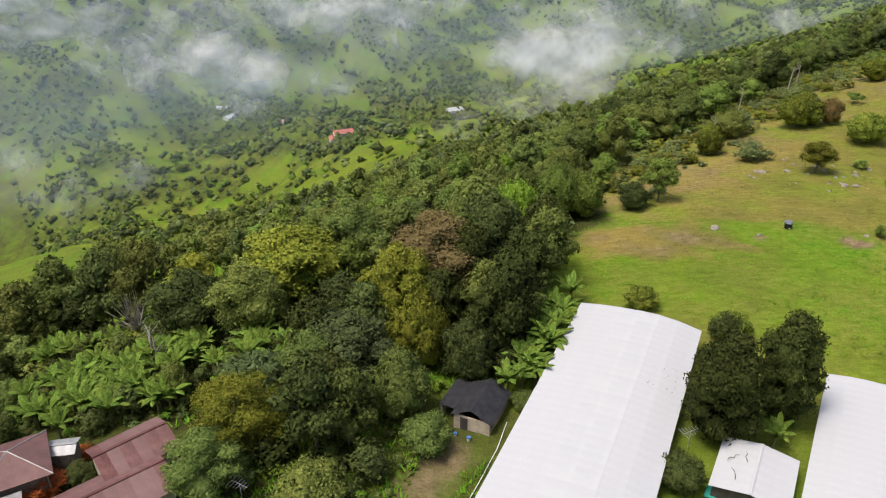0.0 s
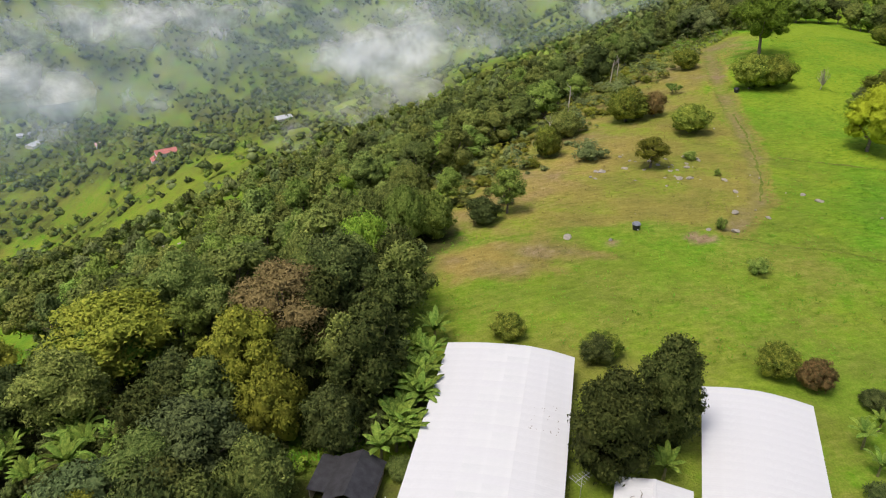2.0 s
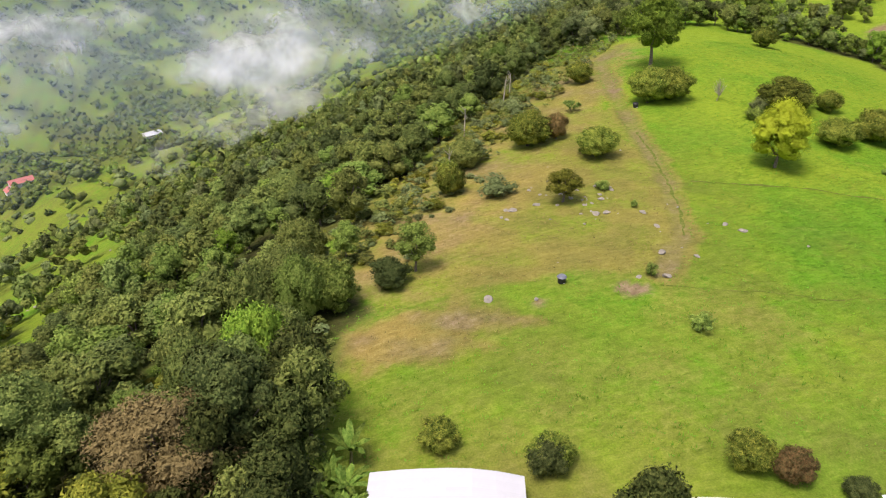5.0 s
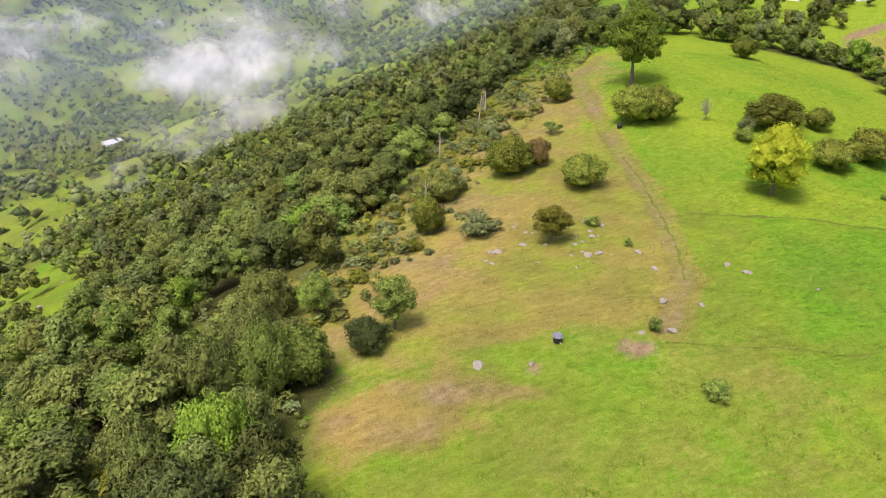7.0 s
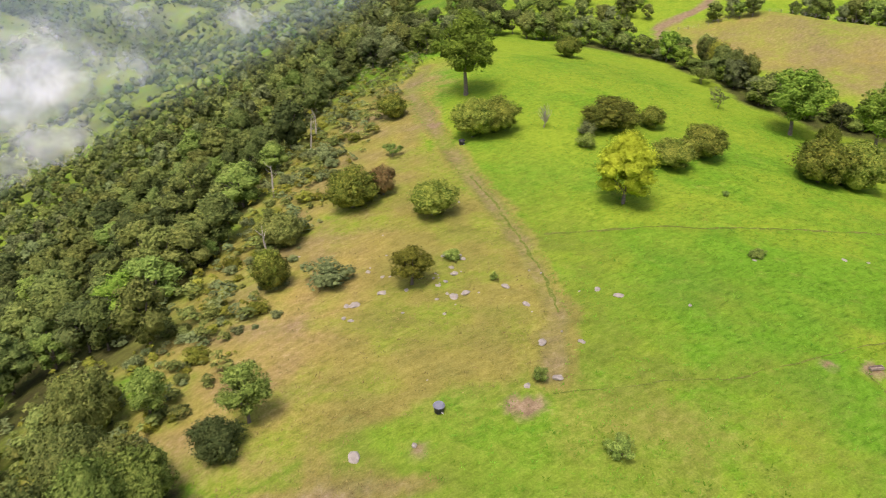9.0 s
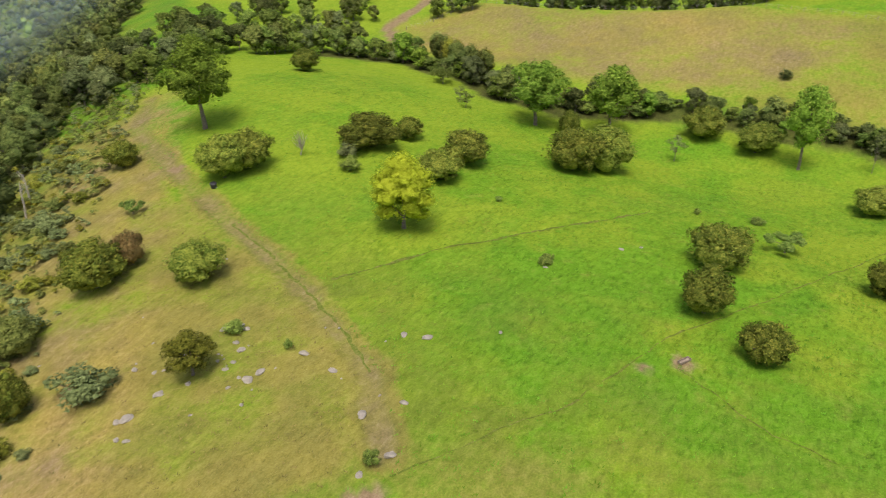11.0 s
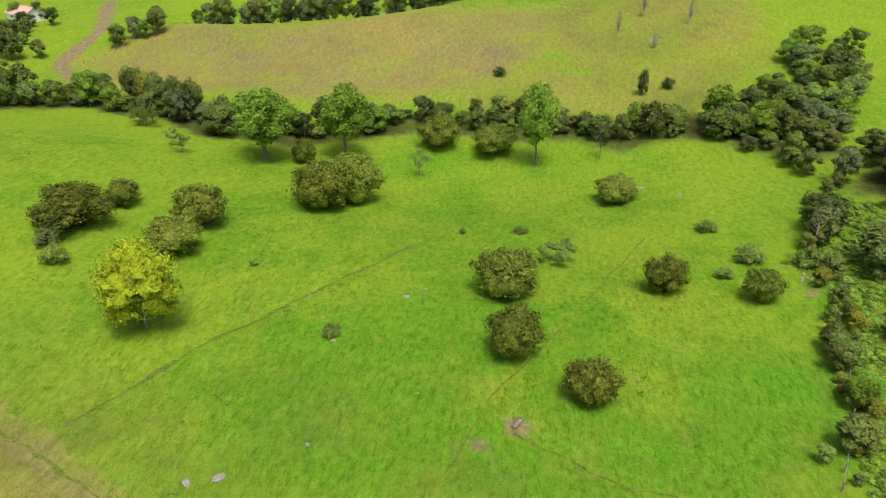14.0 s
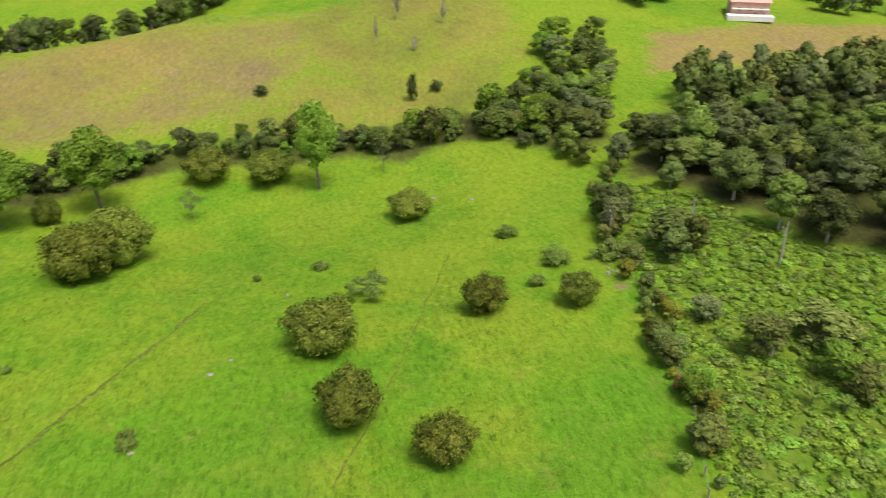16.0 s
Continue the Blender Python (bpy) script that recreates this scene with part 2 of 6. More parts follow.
def box(sx, sy, sz, x=0, y=0, z=0, bevel=0.0, bm=None):
    bm = bm or bmesh.new()
    made = bmesh.ops.create_cube(bm, size=1.0, matrix=Matrix.Translation((x, y, z)) @ Matrix.Diagonal((sx, sy, sz, 1)))
    if bevel:
        edges = list({e for v in made["verts"] for e in v.link_edges})
        bmesh.ops.bevel(bm, geom=edges, offset=bevel, segments=1, affect="EDGES")
    return bm


def tube(points, radii, sides=6):
    """Corners and quads of a tapered tube along a line of points."""
    points = np.asarray(points, float)
    d = np.gradient(points, axis=0)
    d /= np.linalg.norm(d, axis=1, keepdims=True) + 1e-9
    a = np.cross(d, np.where(np.abs(d[:, 2:3]) > 0.9, [[1.0, 0, 0]], [[0, 0, 1.0]]))
    a /= np.linalg.norm(a, axis=1, keepdims=True) + 1e-9
    b = np.cross(d, a)
    ang = np.arange(sides) * 2 * np.pi / sides
    ring = a[:, None] * np.cos(ang)[None, :, None] + b[:, None] * np.sin(ang)[None, :, None]
    co = points[:, None] + ring * np.asarray(radii)[:, None, None]
    i = np.arange(len(points) - 1)[:, None] * sides
    j = np.arange(sides)[None]
    k = (j + 1) % sides
    quads = np.stack([i + j, i + k, i + k + sides, i + j + sides], -1).reshape(-1, 4)
    return co.reshape(-1, 3), quads


def merge(pieces):
    """Joins pairs of corners and quads."""
    cos, faces, n = [], [], 0
    for co, f in pieces:
        cos.append(co)
        faces.append(np.asarray(f) + n)
        n += len(co)
    return np.concatenate(cos), np.concatenate(faces)


# ---- terrain ----
HILLS = [(20, 60, 45, 3.4), (60, 110, 35, 1.4), (100, 60, 35, 1.5), (115, 140, 30, -0.1), (145, 190, 40, 6.8), (110, 20, 40, -2.2), (185, 60, 40, -10.6), (200, 110, 35, -7.7), (160, 110, 35, 0.4), (235, 190, 40, -7.3), (245, 40, 35, -4.2), (285, 70, 45, 0.7), (285, 130, 45, -4.3), (320, -20, 70, 8.1), (230, -40, 50, -5.6), (340, 200, 70, -2.3), (300, -150, 90, -7.3), (80, 155, 25, 0.2), (287, 192, 13, 4.5), (290, 170, 13, 4.0), (291, 148, 13, 4.5), (293, 126, 13, 4.0), (295, 104, 13, 4.0), (312, 185, 15, -5.0), (315, 155, 16, -5.0), (317, 125, 16, -5.0)]


def terrain(x, y):
    """Height of the ground: a grassy ridge with low hills to one side and a deep valley to the other."""
    x, y = np.asarray(x, float), np.asarray(y, float)
    f = 6.82 + 2.05 * x / 100 + -3.26 * y / 100
    for a, b, r, v in HILLS:
        f = f + v * np.exp(-((x - a) ** 2 + (y - b) ** 2) / (2 * r * r))
    u = -0.66 * (x - 40) + 0.75 * (y - 118)
    w = 0.75 * x + 0.66 * y
    v = -431.5 + 0.5 * np.sqrt((u - 850) ** 2 + 250 ** 2)
    k = np.clip((u - 150) / 500, 0, 1)
    k = k * k * (3 - 2 * k)
    v = v + k * (28 * np.sin(w / 95 + u / 260 + 1) + 16 * np.sin(w / 41 - u / 130 + 2) + 9 * np.sin(u / 47 + w / 70))
    low = np.minimum(f, v)
    return low - 4.0 * np.log(np.exp(-(f - low) / 4.0) + np.exp(-(v - low) / 4.0))


def down(x, y):
    """Distance from the edge of the ridge out over the valley."""
    return -0.66 * (np.asarray(x) - 40) + 0.75 * (np.asarray(y) - 118)


def along(x, y):
    return 0.75 * np.asarray(x) + 0.66 * np.asarray(y)


def line_distance(x, y, line):
    """Distance from a line of points."""
    x, y = np.asarray(x, float), np.asarray(y, float)
    best = np.full(x.shape, 1e9)
    for (ax, ay), (bx, by) in zip(line[:-1], line[1:]):
        t = np.clip(((x - ax) * (bx - ax) + (y - ay) * (by - ay)) / ((bx - ax) ** 2 + (by - ay) ** 2), 0, 1)
        best = np.minimum(best, np.hypot(x - ax - t * (bx - ax), y - ay - t * (by - ay)))
    return best


def inside(x, y, polygon):
    """Distance into a polygon (negative outside)."""
    x, y = np.asarray(x, float), np.asarray(y, float)
    odd = np.zeros(x.shape, bool)
    ring = polygon + polygon[:1]
    for (ax, ay), (bx, by) in zip(ring[:-1], ring[1:]):
        if ay != by:
            odd ^= ((ay > y) != (by > y)) & (x < (bx - ax) * (y - ay) / (by - ay) + ax)
    d = line_distance(x, y, ring)
    return np.where(odd, d, -d)


def step(v, a, b):
    t = np.clip((np.asarray(v, float) - a) / (b - a), 0, 1)
    return t * t * (3 - 2 * t)


def wavy(x, y, size, seed=0.0):
    """A smooth uneven field between -1 and 1."""
    x, y = np.asarray(x, float) / size, np.asarray(y, float) / size
    s = np.sin(x * 1.7 + y * 0.9 + seed) + np.sin(y * 2.1 - x * 0.8 + 2.1 * seed + 1) + np.sin(x * 3.1 + y * 2.6 + 0.7 * seed + 2)
    s = s + 0.6 * np.sin(5.3 * x - 4.1 * y + seed) + 0.6 * np.sin(4.4 * x + 6.2 * y + 3 * seed)
    return s / 3.2


# ---- plan of the ground cover ----
TRACK = [(66, 97), (77, 106.6), (83, 115.5), (88, 124.3), (95, 138.8), (99.5, 150.4), (106, 165), (115, 184), (124, 200), (140, 214)]
DRY = [(28, 106), (39, 105), (55, 103), (65, 97), (72, 101), (83, 116), (92, 134), (97, 150), (104, 168), (118, 196), (104, 198), (80, 182), (54, 160), (34, 142), (24, 124)]
BARE = [(18, 100), (29, 105), (39, 104), (44, 94), (31, 92), (21, 93)]
BROWN_HILL = [(243, 206), (262, 214), (287, 197), (292, 147), (294, 106), (296, 74), (284, 62), (262, 66), (243, 78), (236, 95), (233, 140), (239, 165)]
PLOUGHED = [(252, -33), (226, -21), (223, -44), (215, -84), (228, -112), (246, -112), (255, -75)]
FAR_ROAD = [(232, 198), (241, 206), (256, 220), (290, 223), (330, 240)]
FIELD_EDGE = [(92, 43), (103, 37.5), (119, 32.6), (131, 29.8), (152, 26), (170, 19), (178, 14)]
GULLY = [(212, 215), (226, 194), (216, 168), (204, 148), (206, 132), (218, 116), (222, 92), (220, 68), (214, 48), (216, 33), (208, 20), (196, 10)]
WOOD = [(176, 12), (160, 4), (135, -3), (118, -22), (100, -60), (100, -130), (196, -150), (204, -90), (211, -46), (211, -22), (196, -6)]
FALLOW = [(175, 16), (152, 23), (131, 27), (119, 30), (92, 41), (78, 30), (86, -10), (104, -40), (118, -20), (135, -3), (160, 4)]
WEAR_LINES = [
    [(93, 124), (98.5, 120.4), (108.6, 114.9), (120, 107), (128, 102.8), (138, 97), (152, 92)],
    [(64, 95), (75, 88), (83.3, 83), (92, 80), (100, 78), (110, 73), (120.3, 67.8), (139.4, 59.8), (160, 50.7)],
    [(60, 96), (50, 97), (36, 97)],
    [(96, 74.5), (92.5, 68.5), (88.9, 62.8), (87.7, 54.4)],
]


def wooded(x, y):
    """How thickly trees stand on the valley side, 0 to 1."""
    u, w = down(x, y), along(x, y)
    dense = np.maximum(step(w + 30 * wavy(x, y, 40, 2.0) - 0.1 * u, 95, 140), step(-u, -34, -16))
    dense = dense * (1 - 0.8 * step(u + 12 * wavy(x, y, 25, 3.0), 70, 170))
    patch = step(wavy(x, y, 34, 5.0) + 0.35 * wavy(x, y, 90, 1.0), 0.05, 0.5)
    near = np.maximum(dense, 0.22 + 0.7 * patch)
    far = step(wavy(x, y, 95, 3.0) + 0.8 * wavy(x, y, 37, 7.0), -0.6, 0.1)
    k = step(u, 330, 520)
    d = near * (1 - k) + far * k
    d = d * step(np.hypot((x + 34) / 34, (y - 238) / 30), 0.75, 1.1)
    for px, py, rx, ry in ((-70, 165, 26, 14), (-36, 161, 20, 12), (-95, 280, 30, 22), (-150, 240, 34, 20), (-14, 185, 12, 9), (-125, 545, 50, 40), (-22, 290, 16, 12)):
        d = d * step(np.hypot((x - px) / rx, (y - py) / ry) + 0.15 * wavy(x, y, 9, px), 0.7, 1.15)
    edge = -3 + 21 * step(w, 90, 103) + 5 * step(w, 112, 140) + 3 * step(w, 140, 180) + 5 * step(w, 200, 245)
    return d * step(u - edge - 4 * wavy(x, y, 16, 4.0), 0, 5)


def surface(x, y):
    """Height of the ground with its small dips and tussocks."""
    x, y = np.asarray(x, float), np.asarray(y, float)
    z, u = terrain(x, y), down(x, y)
    field = step(-u, 0, 20)
    z = z + field * (0.14 * wavy(x, y, 5, 1.0) + 0.08 * wavy(x, y, 1.6, 2.0)) - 0.28 * step(-line_distance(x, y, TRACK), -1.6, -0.5)
    z = z + step(u, 60, 300) * (2.0 * wavy(x, y, 22, 8.0) + 4 * wavy(x, y, 70, 3.0))
    for line in WEAR_LINES:
        z = z - 0.25 * step(-line_distance(x, y, line), -1.6, -0.2)
    return z


def ground():
    """One sheet, fine under the camera's way and coarser towards the horizon."""
    def lines(a, b, fine, low, high, near_low, near_high):
        v = list(np.arange(a, b, fine))
        s = fine
        while v[-1] < high:
            s = min(s * 1.06, 15.0) if v[-1] < near_high else s * 1.15
            v.append(v[-1] + s)
        s = fine
        while v[0] > low:
            s = min(s * 1.06, 15.0) if v[0] > near_low else s * 1.15
            v.insert(0, v[0] - s)
        return np.array(v)
    xs, ys = lines(-10, 200, 1.0, -3800, 4200, -800, 620), lines(28, 212, 1.0, -3200, 4500, -150, 1750)
    x, y = np.meshgrid(xs, ys)
    x, y = x.ravel(), y.ravel()
    z = surface(x, y)
    u = down(x, y)
    nx, ny = len(xs), len(ys)
    i = np.arange(nx - 1)[None] + np.arange(ny - 1)[:, None] * nx
    quads = np.stack([i, i + 1, i + nx + 1, i + nx], -1).reshape(-1, 4)
    me = raw_mesh("ground", np.stack([x, y, z], -1), quads, GROUND, True)
    jag = 2.2 * wavy(x, y, 7, 1.5) + 1.2 * wavy(x, y, 2.2, 4.0)
    warm = (0.75 - 0.5 * step(x, 292, 304)) * step(inside(x, y, [(232, 215), (300, 240), (520, 300), (520, -120), (262, -40), (222, -10), (205, 20), (214, 48), (222, 90), (206, 132)]) + jag * 2, -3, 8)
    warm = np.maximum(warm, 0.3 * step(wavy(x, y, 26, 9.0), 0.1, 0.7) * step(-u, 0, 10))
    warm = np.maximum(warm, (0.42 + 0.3 * wavy(x, y, 30, 4.0)) * step(x + 6 * wavy(x, y, 20, 1.0), 105, 165) * step(-u, 0, 10))
    warm = np.maximum(warm, 0.55 * step(-x + 6 * wavy(x, y, 20, 2.0), -95, -65) * step(-y, -112, -96))
    warm = np.maximum(warm, (0.68 + 0.25 * wavy(x, y, 24, 6.0)) * step(y + 0.1 * x + 4 * wavy(x, y, 20, 3.0), 128, 168) * step(-u, 0, 10))
    warm = np.maximum(warm, 0.85 * step(inside(x, y, DRY) + 0.35 * jag, -1.0, 1.2))
    warm = np.maximum(warm, 0.55 * step(inside(x, y, FALLOW) + jag, -2, 4))
    warm = np.maximum(warm, (0.45 + 0.35 * wavy(x, y, 48, 6.0)) * step(u, 60, 200))
    for line in WEAR_LINES:
        warm = np.maximum(warm, 0.5 * step(-line_distance(x, y, line) + 0.3 * jag, -1.6, -0.3))
    dry = 0.88 * step(inside(x, y, DRY) + 0.35 * jag, -1.0, 1.2)
    dry = dry * (0.58 + 0.42 * step(wavy(x, y, 9, 6.0) + 0.4 * wavy(x, y, 3.1, 2.0), -0.6, 0.4))
    dry = np.maximum(dry, 1.0 * step(inside(x, y, BARE) + jag, -1.5, 1.5))
    dry = dry * (1 - 0.45 * step(y + 0.25 * x, 156, 172) * step(-u, 2, 14))
    dry = np.maximum(dry, (0.72 + 0.22 * wavy(x, y, 34, 3.0) + 0.1 * wavy(x, y, 11, 5.0)) * step(inside(x, y, BROWN_HILL) + 4 * wavy(x, y, 25, 2.0), -10, 10))
    OLIVE = [(228, 98), (240, 84), (262, 66), (292, 74), (306, 40), (294, 6), (252, 4), (224, 30), (222, 60)]
    dry = np.maximum(dry, (0.55 + 0.2 * wavy(x, y, 26, 7.0)) * step(inside(x, y, OLIVE) + 4 * wavy(x, y, 25, 2.0), -8, 8))
    dry = np.maximum(dry, 0.9 * step(inside(x, y, PLOUGHED) + 0.6 * jag, -1, 2))
    dry = np.maximum(dry, np.clip(0.2 + 0.3 * wavy(x, y, 13, 5.0), 0, 0.45) * step(-x + 6 * wavy(x, y, 25, 2.0), -84, -62) * step(-u, 0, 12))
    w = along(x, y)
    dry = np.maximum(dry, (0.62 + 0.3 * wavy(x, y, 8, 4.0)) * step(u + jag, -6, 1) * step(-u + jag, -44, -30) * step(w, 86, 96) * step(-w, -260, -225))
    dry = np.maximum(dry, (0.62 + 0.2 * step(-y, -125, -110)) * step(-line_distance(x, y, TRACK) + 0.3 * jag, -3.4, -2.4))
    dry = np.maximum(dry, (0.2 + 0.3 * step(wavy(x, y, 60, 4.0), 0.2, 0.8)) * step(u, 100, 300))
    scrub = np.where(u > -30, wooded(x, y), 0) * (0.9 - 0.28 * step(u, 150, 330))
    scrub = np.maximum(scrub, 0.9 * step(-line_distance(x, y, GULLY) + jag, -9, -4))
    scrub = np.maximum(scrub, 0.9 * step(inside(x, y, WOOD) + jag, -2, 3))
    scrub = np.maximum(scrub, np.clip(0.22 + 0.3 * wavy(x, y, 55, 2.0) + 0.3 * wavy(x, y, 21, 6.0), 0, 0.8) * step(u, 60, 200))
    scrub = np.maximum(scrub, 0.25 * step(u, 6, 16) * step(-u, -60, -30))
    scrub = np.maximum(scrub, 0.85 * step(u + 26 + jag, 0, 10) * step(-x, -10, 6) * step(-y, -105, -80))
    scrub = np.maximum(scrub, 0.46 * step(-line_distance(x, y, TRACK) + 0.2 * jag, -2.8, -1.6))
    scrub = np.maximum(scrub, 0.26 * step(inside(x, y, DRY) + 0.35 * jag, -1, 1) * step(y + 0.25 * x, 150, 170))
    scrub = np.maximum(scrub, 0.85 * step(inside(x, y, [(-30, 36), (-30, 62), (-6, 66), (8, 64), (10, 56), (2, 40)]) + jag, -1, 3))
    scrub = np.maximum(scrub, (0.34 + 0.12 * wavy(x, y, 18, 7.0)) * step(-x + 8 * wavy(x, y, 25, 2.0), -118, -80) * step(-u, 0, 12))
    scrub = np.maximum(scrub, (0.24 + 0.2 * wavy(x, y, 24, 1.0)) * step(inside(x, y, BROWN_HILL), -4, 8))
    scrub = np.maximum(scrub, (0.3 + 0.2 * wavy(x, y, 22, 3.0)) * step(inside(x, y, OLIVE), -6, 6))
    scrub = np.maximum(scrub, (0.36 + 0.2 * step(-x, -128, -100)) * step(inside(x, y, FALLOW) + jag, -1, 3))
    soil = 0.42 * step(-line_distance(x, y, TRACK) + 0.2 * jag, -1.9, -0.6) * (0.6 + 0.4 * step(wavy(x, y, 7, 3.0), -0.7, 0.2))
    soil = np.maximum(soil, 0.55 * step(inside(x, y, BARE) + jag - 1, -1, 2.5) * step(wavy(x, y, 5, 2.0), -0.6, 0.4))
    soil = np.maximum(soil, step(-line_distance(x, y, FAR_ROAD) + 0.3 * jag, -3.0, -1.6))
    soil = np.maximum(soil, (0.24 + 0.16 * wavy(x, y, 40, 8.0)) * step(inside(x, y, BROWN_HILL), -4, 12))
    soil = np.maximum(soil, (0.2 + 0.25 * wavy(x, y, 8, 2.0)) * step(u + 1.5 * jag, -8, 2) * step(-u + jag, -24, -12) * step(w, 86, 96) * step(-w, -260, -225))
    terrace = step(np.sin(terrain(x, y) * 7.0 + 0.6 * jag), 0.3, 0.9)
    soil = np.maximum(soil, 0.3 * terrace * step(inside(x, y, BROWN_HILL) + 2.5 * jag, 0, 8))
    soil = np.maximum(soil, 0.3 * step(inside(x, y, PLOUGHED) + 0.6 * jag, -1, 2))
    soil = np.maximum(soil, 0.75 * step(-line_distance(x, y, [(-2, 40), (-1.5, 48), (1, 53)]) + 0.6 * jag, -2.2, -0.4))
    for px, py, r in ((97.3, 74.2, 1.6), (93.8, 77.8, 1.1), (127.5, 29.5, 1.6), (134, 30.5, 1.2), (60, 95, 1.8), (111, 174, 1.6), (47, 98, 1.0)):
        soil = np.maximum(soil, step(-np.hypot(x - px, y - py) + 0.4 * jag, -r - 0.6, -r + 0.5))
    # woodland floor: leaf litter plus painted shade below crowns and round the farm
    shaded_litter = 0.85 * step(u + 22 + jag, 0, 10) * step(-x - 0.3 * jag, -12 + 0 * x, 2) * step(-y, -108, -90) * step(y, 60, 72) * step(-(x - 0.46 * (y - 74.4) - 16.6), 4, 9)
    shaded_litter = np.maximum(shaded_litter, 0.5 * step(inside(x, y, [(-46, 40), (-50, 80), (-14, 84), (-4, 66), (9, 64), (11, 56), (2, 40)]) + jag, -1, 3))
    shaded_litter = np.maximum(shaded_litter, 0.8 * step(inside(x, y, WOOD) + jag, 0, 4))
    shaded_litter = np.maximum(shaded_litter, np.where(u > 0, 0.7 * step(wooded(x, y), 0.6, 0.95), 0) * (1 - 0.6 * step(u, 150, 330)))
    shaded_litter = np.maximum(shaded_litter, 0.6 * step(-line_distance(x, y, GULLY) + jag, -7, -3))
    for key, values in (("warm", warm), ("dry", dry), ("scrub", scrub), ("shaded_litter", shaded_litter), ("soil", soil)):
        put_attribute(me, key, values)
    tagged(new("ground", me), "green hill pasture with dry grass, bare soil and scrub", "ground", kind="structure")


ground()


def worn_material():
    n = Nodes("trodden_earth")
    p = n.position()
    grain = n.noise(2.2, 4.0, 0.6, vector=p)
    colour = n.ramp(grain, [(0.3, (0.075, 0.11, 0.014)), (0.5, (0.12, 0.15, 0.025)), (0.72, (0.2, 0.19, 0.06))])
    n.bump(grain, 0.5, 0.1)
    return n.done(colour, 0.95, 0.0, 0.05)


WORN = worn_material()


def worn_path(line, wide, label, seed):
    """A narrow path trodden into the grass, broken up and uneven in width."""
    r = np.random.default_rng(seed)
    pts = []
    for (ax, ay), (bx, by) in zip(line[:-1], line[1:]):
        n = max(2, int(math.hypot(bx - ax, by - ay) / 0.7))
        pts += [(ax + (bx - ax) * k / n, ay + (by - ay) * k / n) for k in range(n)]
    pts = np.array(pts)
    pts += np.stack([wavy(pts[:, 0], pts[:, 1], 3.0, seed), wavy(pts[:, 0], pts[:, 1], 3.4, seed + 2)], -1) * 0.35
    d = np.gradient(pts, axis=0)
    side = np.stack([-d[:, 1], d[:, 0]], -1) / np.linalg.norm(d, axis=1, keepdims=True)
    half = wide * np.clip(0.5 + 0.45 * wavy(pts[:, 0], pts[:, 1], 2.6, seed + 5) + r.uniform(-0.14, 0.14, len(pts)), 0.03, 1)[:, None]
    co = np.stack([pts - side * half, pts + side * half], 1).reshape(-1, 2)
    z = surface(co[:, 0], co[:, 1]) + 0.07
    i = np.arange(len(pts) - 1) * 2
    me = raw_mesh("worn_path", np.concatenate([co, z[:, None]], 1), np.stack([i, i + 1, i + 3, i + 2], -1), WORN, True)
    tagged(new("worn_path", me), label, "path", kind="structure")


for k, (line, wide) in enumerate(zip(WEAR_LINES[:2] + WEAR_LINES[3:], (0.5, 0.2, 0.16))):
    worn_path(line, wide, "narrow brown cattle path trodden across the pasture", k + 1)
worn_path([(x + 0.4, y - 0.3) for x, y in TRACK[1:6]], 0.4, "worn brown wheel rut of the grassy track", 6)


# ---- plants ----
def leaf_cards(rng, centres, radii, count, size, outward=0.5, droop=0.25, wide=0.5, shell=(0.72, 1.05), flat=0.5, level=0.0):
    """Pointed leaf blades on the outside of a set of round clumps."""
    centres, radii = np.asarray(centres, float), np.asarray(radii, float)
    if radii.ndim == 1:
        radii = np.repeat(radii[:, None], 3, 1)
    area = (radii ** 2).sum(1)
    pick = rng.choice(len(centres), count, p=area / area.sum())
    d = rng.normal(size=(count, 3))
    d[:, 2] = np.where(d[:, 2] < -0.35, -d[:, 2], d[:, 2])
    d /= np.linalg.norm(d, axis=1, keepdims=True)
    at = centres[pick] + d * radii[pick] * rng.uniform(*shell, (count, 1))
    aim = d * outward + rng.normal(size=(count, 3)) * 0.6 - np.array([0, 0, droop])
    aim -= flat * (aim * d).sum(1, keepdims=True) * d
    aim /= np.linalg.norm(aim, axis=1, keepdims=True)
    aim[:, 2] *= 1 - level
    side = np.cross(aim, d * (1 - level) + np.array([0, 0, level]) + rng.normal(size=(count, 3)) * 0.2)
    side /= np.linalg.norm(side, axis=1, keepdims=True) + 1e-9
    up = np.cross(side, aim)
    s = size * rng.uniform(0.6, 1.4, (count, 1))
    foot = at - aim * s * 0.5
    co = np.stack([foot + side * s * wide * 0.5, foot - side * s * wide * 0.5, at + aim * s * 0.55 - up * s * 0.15], 1).reshape(-1, 3)
    return co, np.arange(count * 3).reshape(-1, 3)


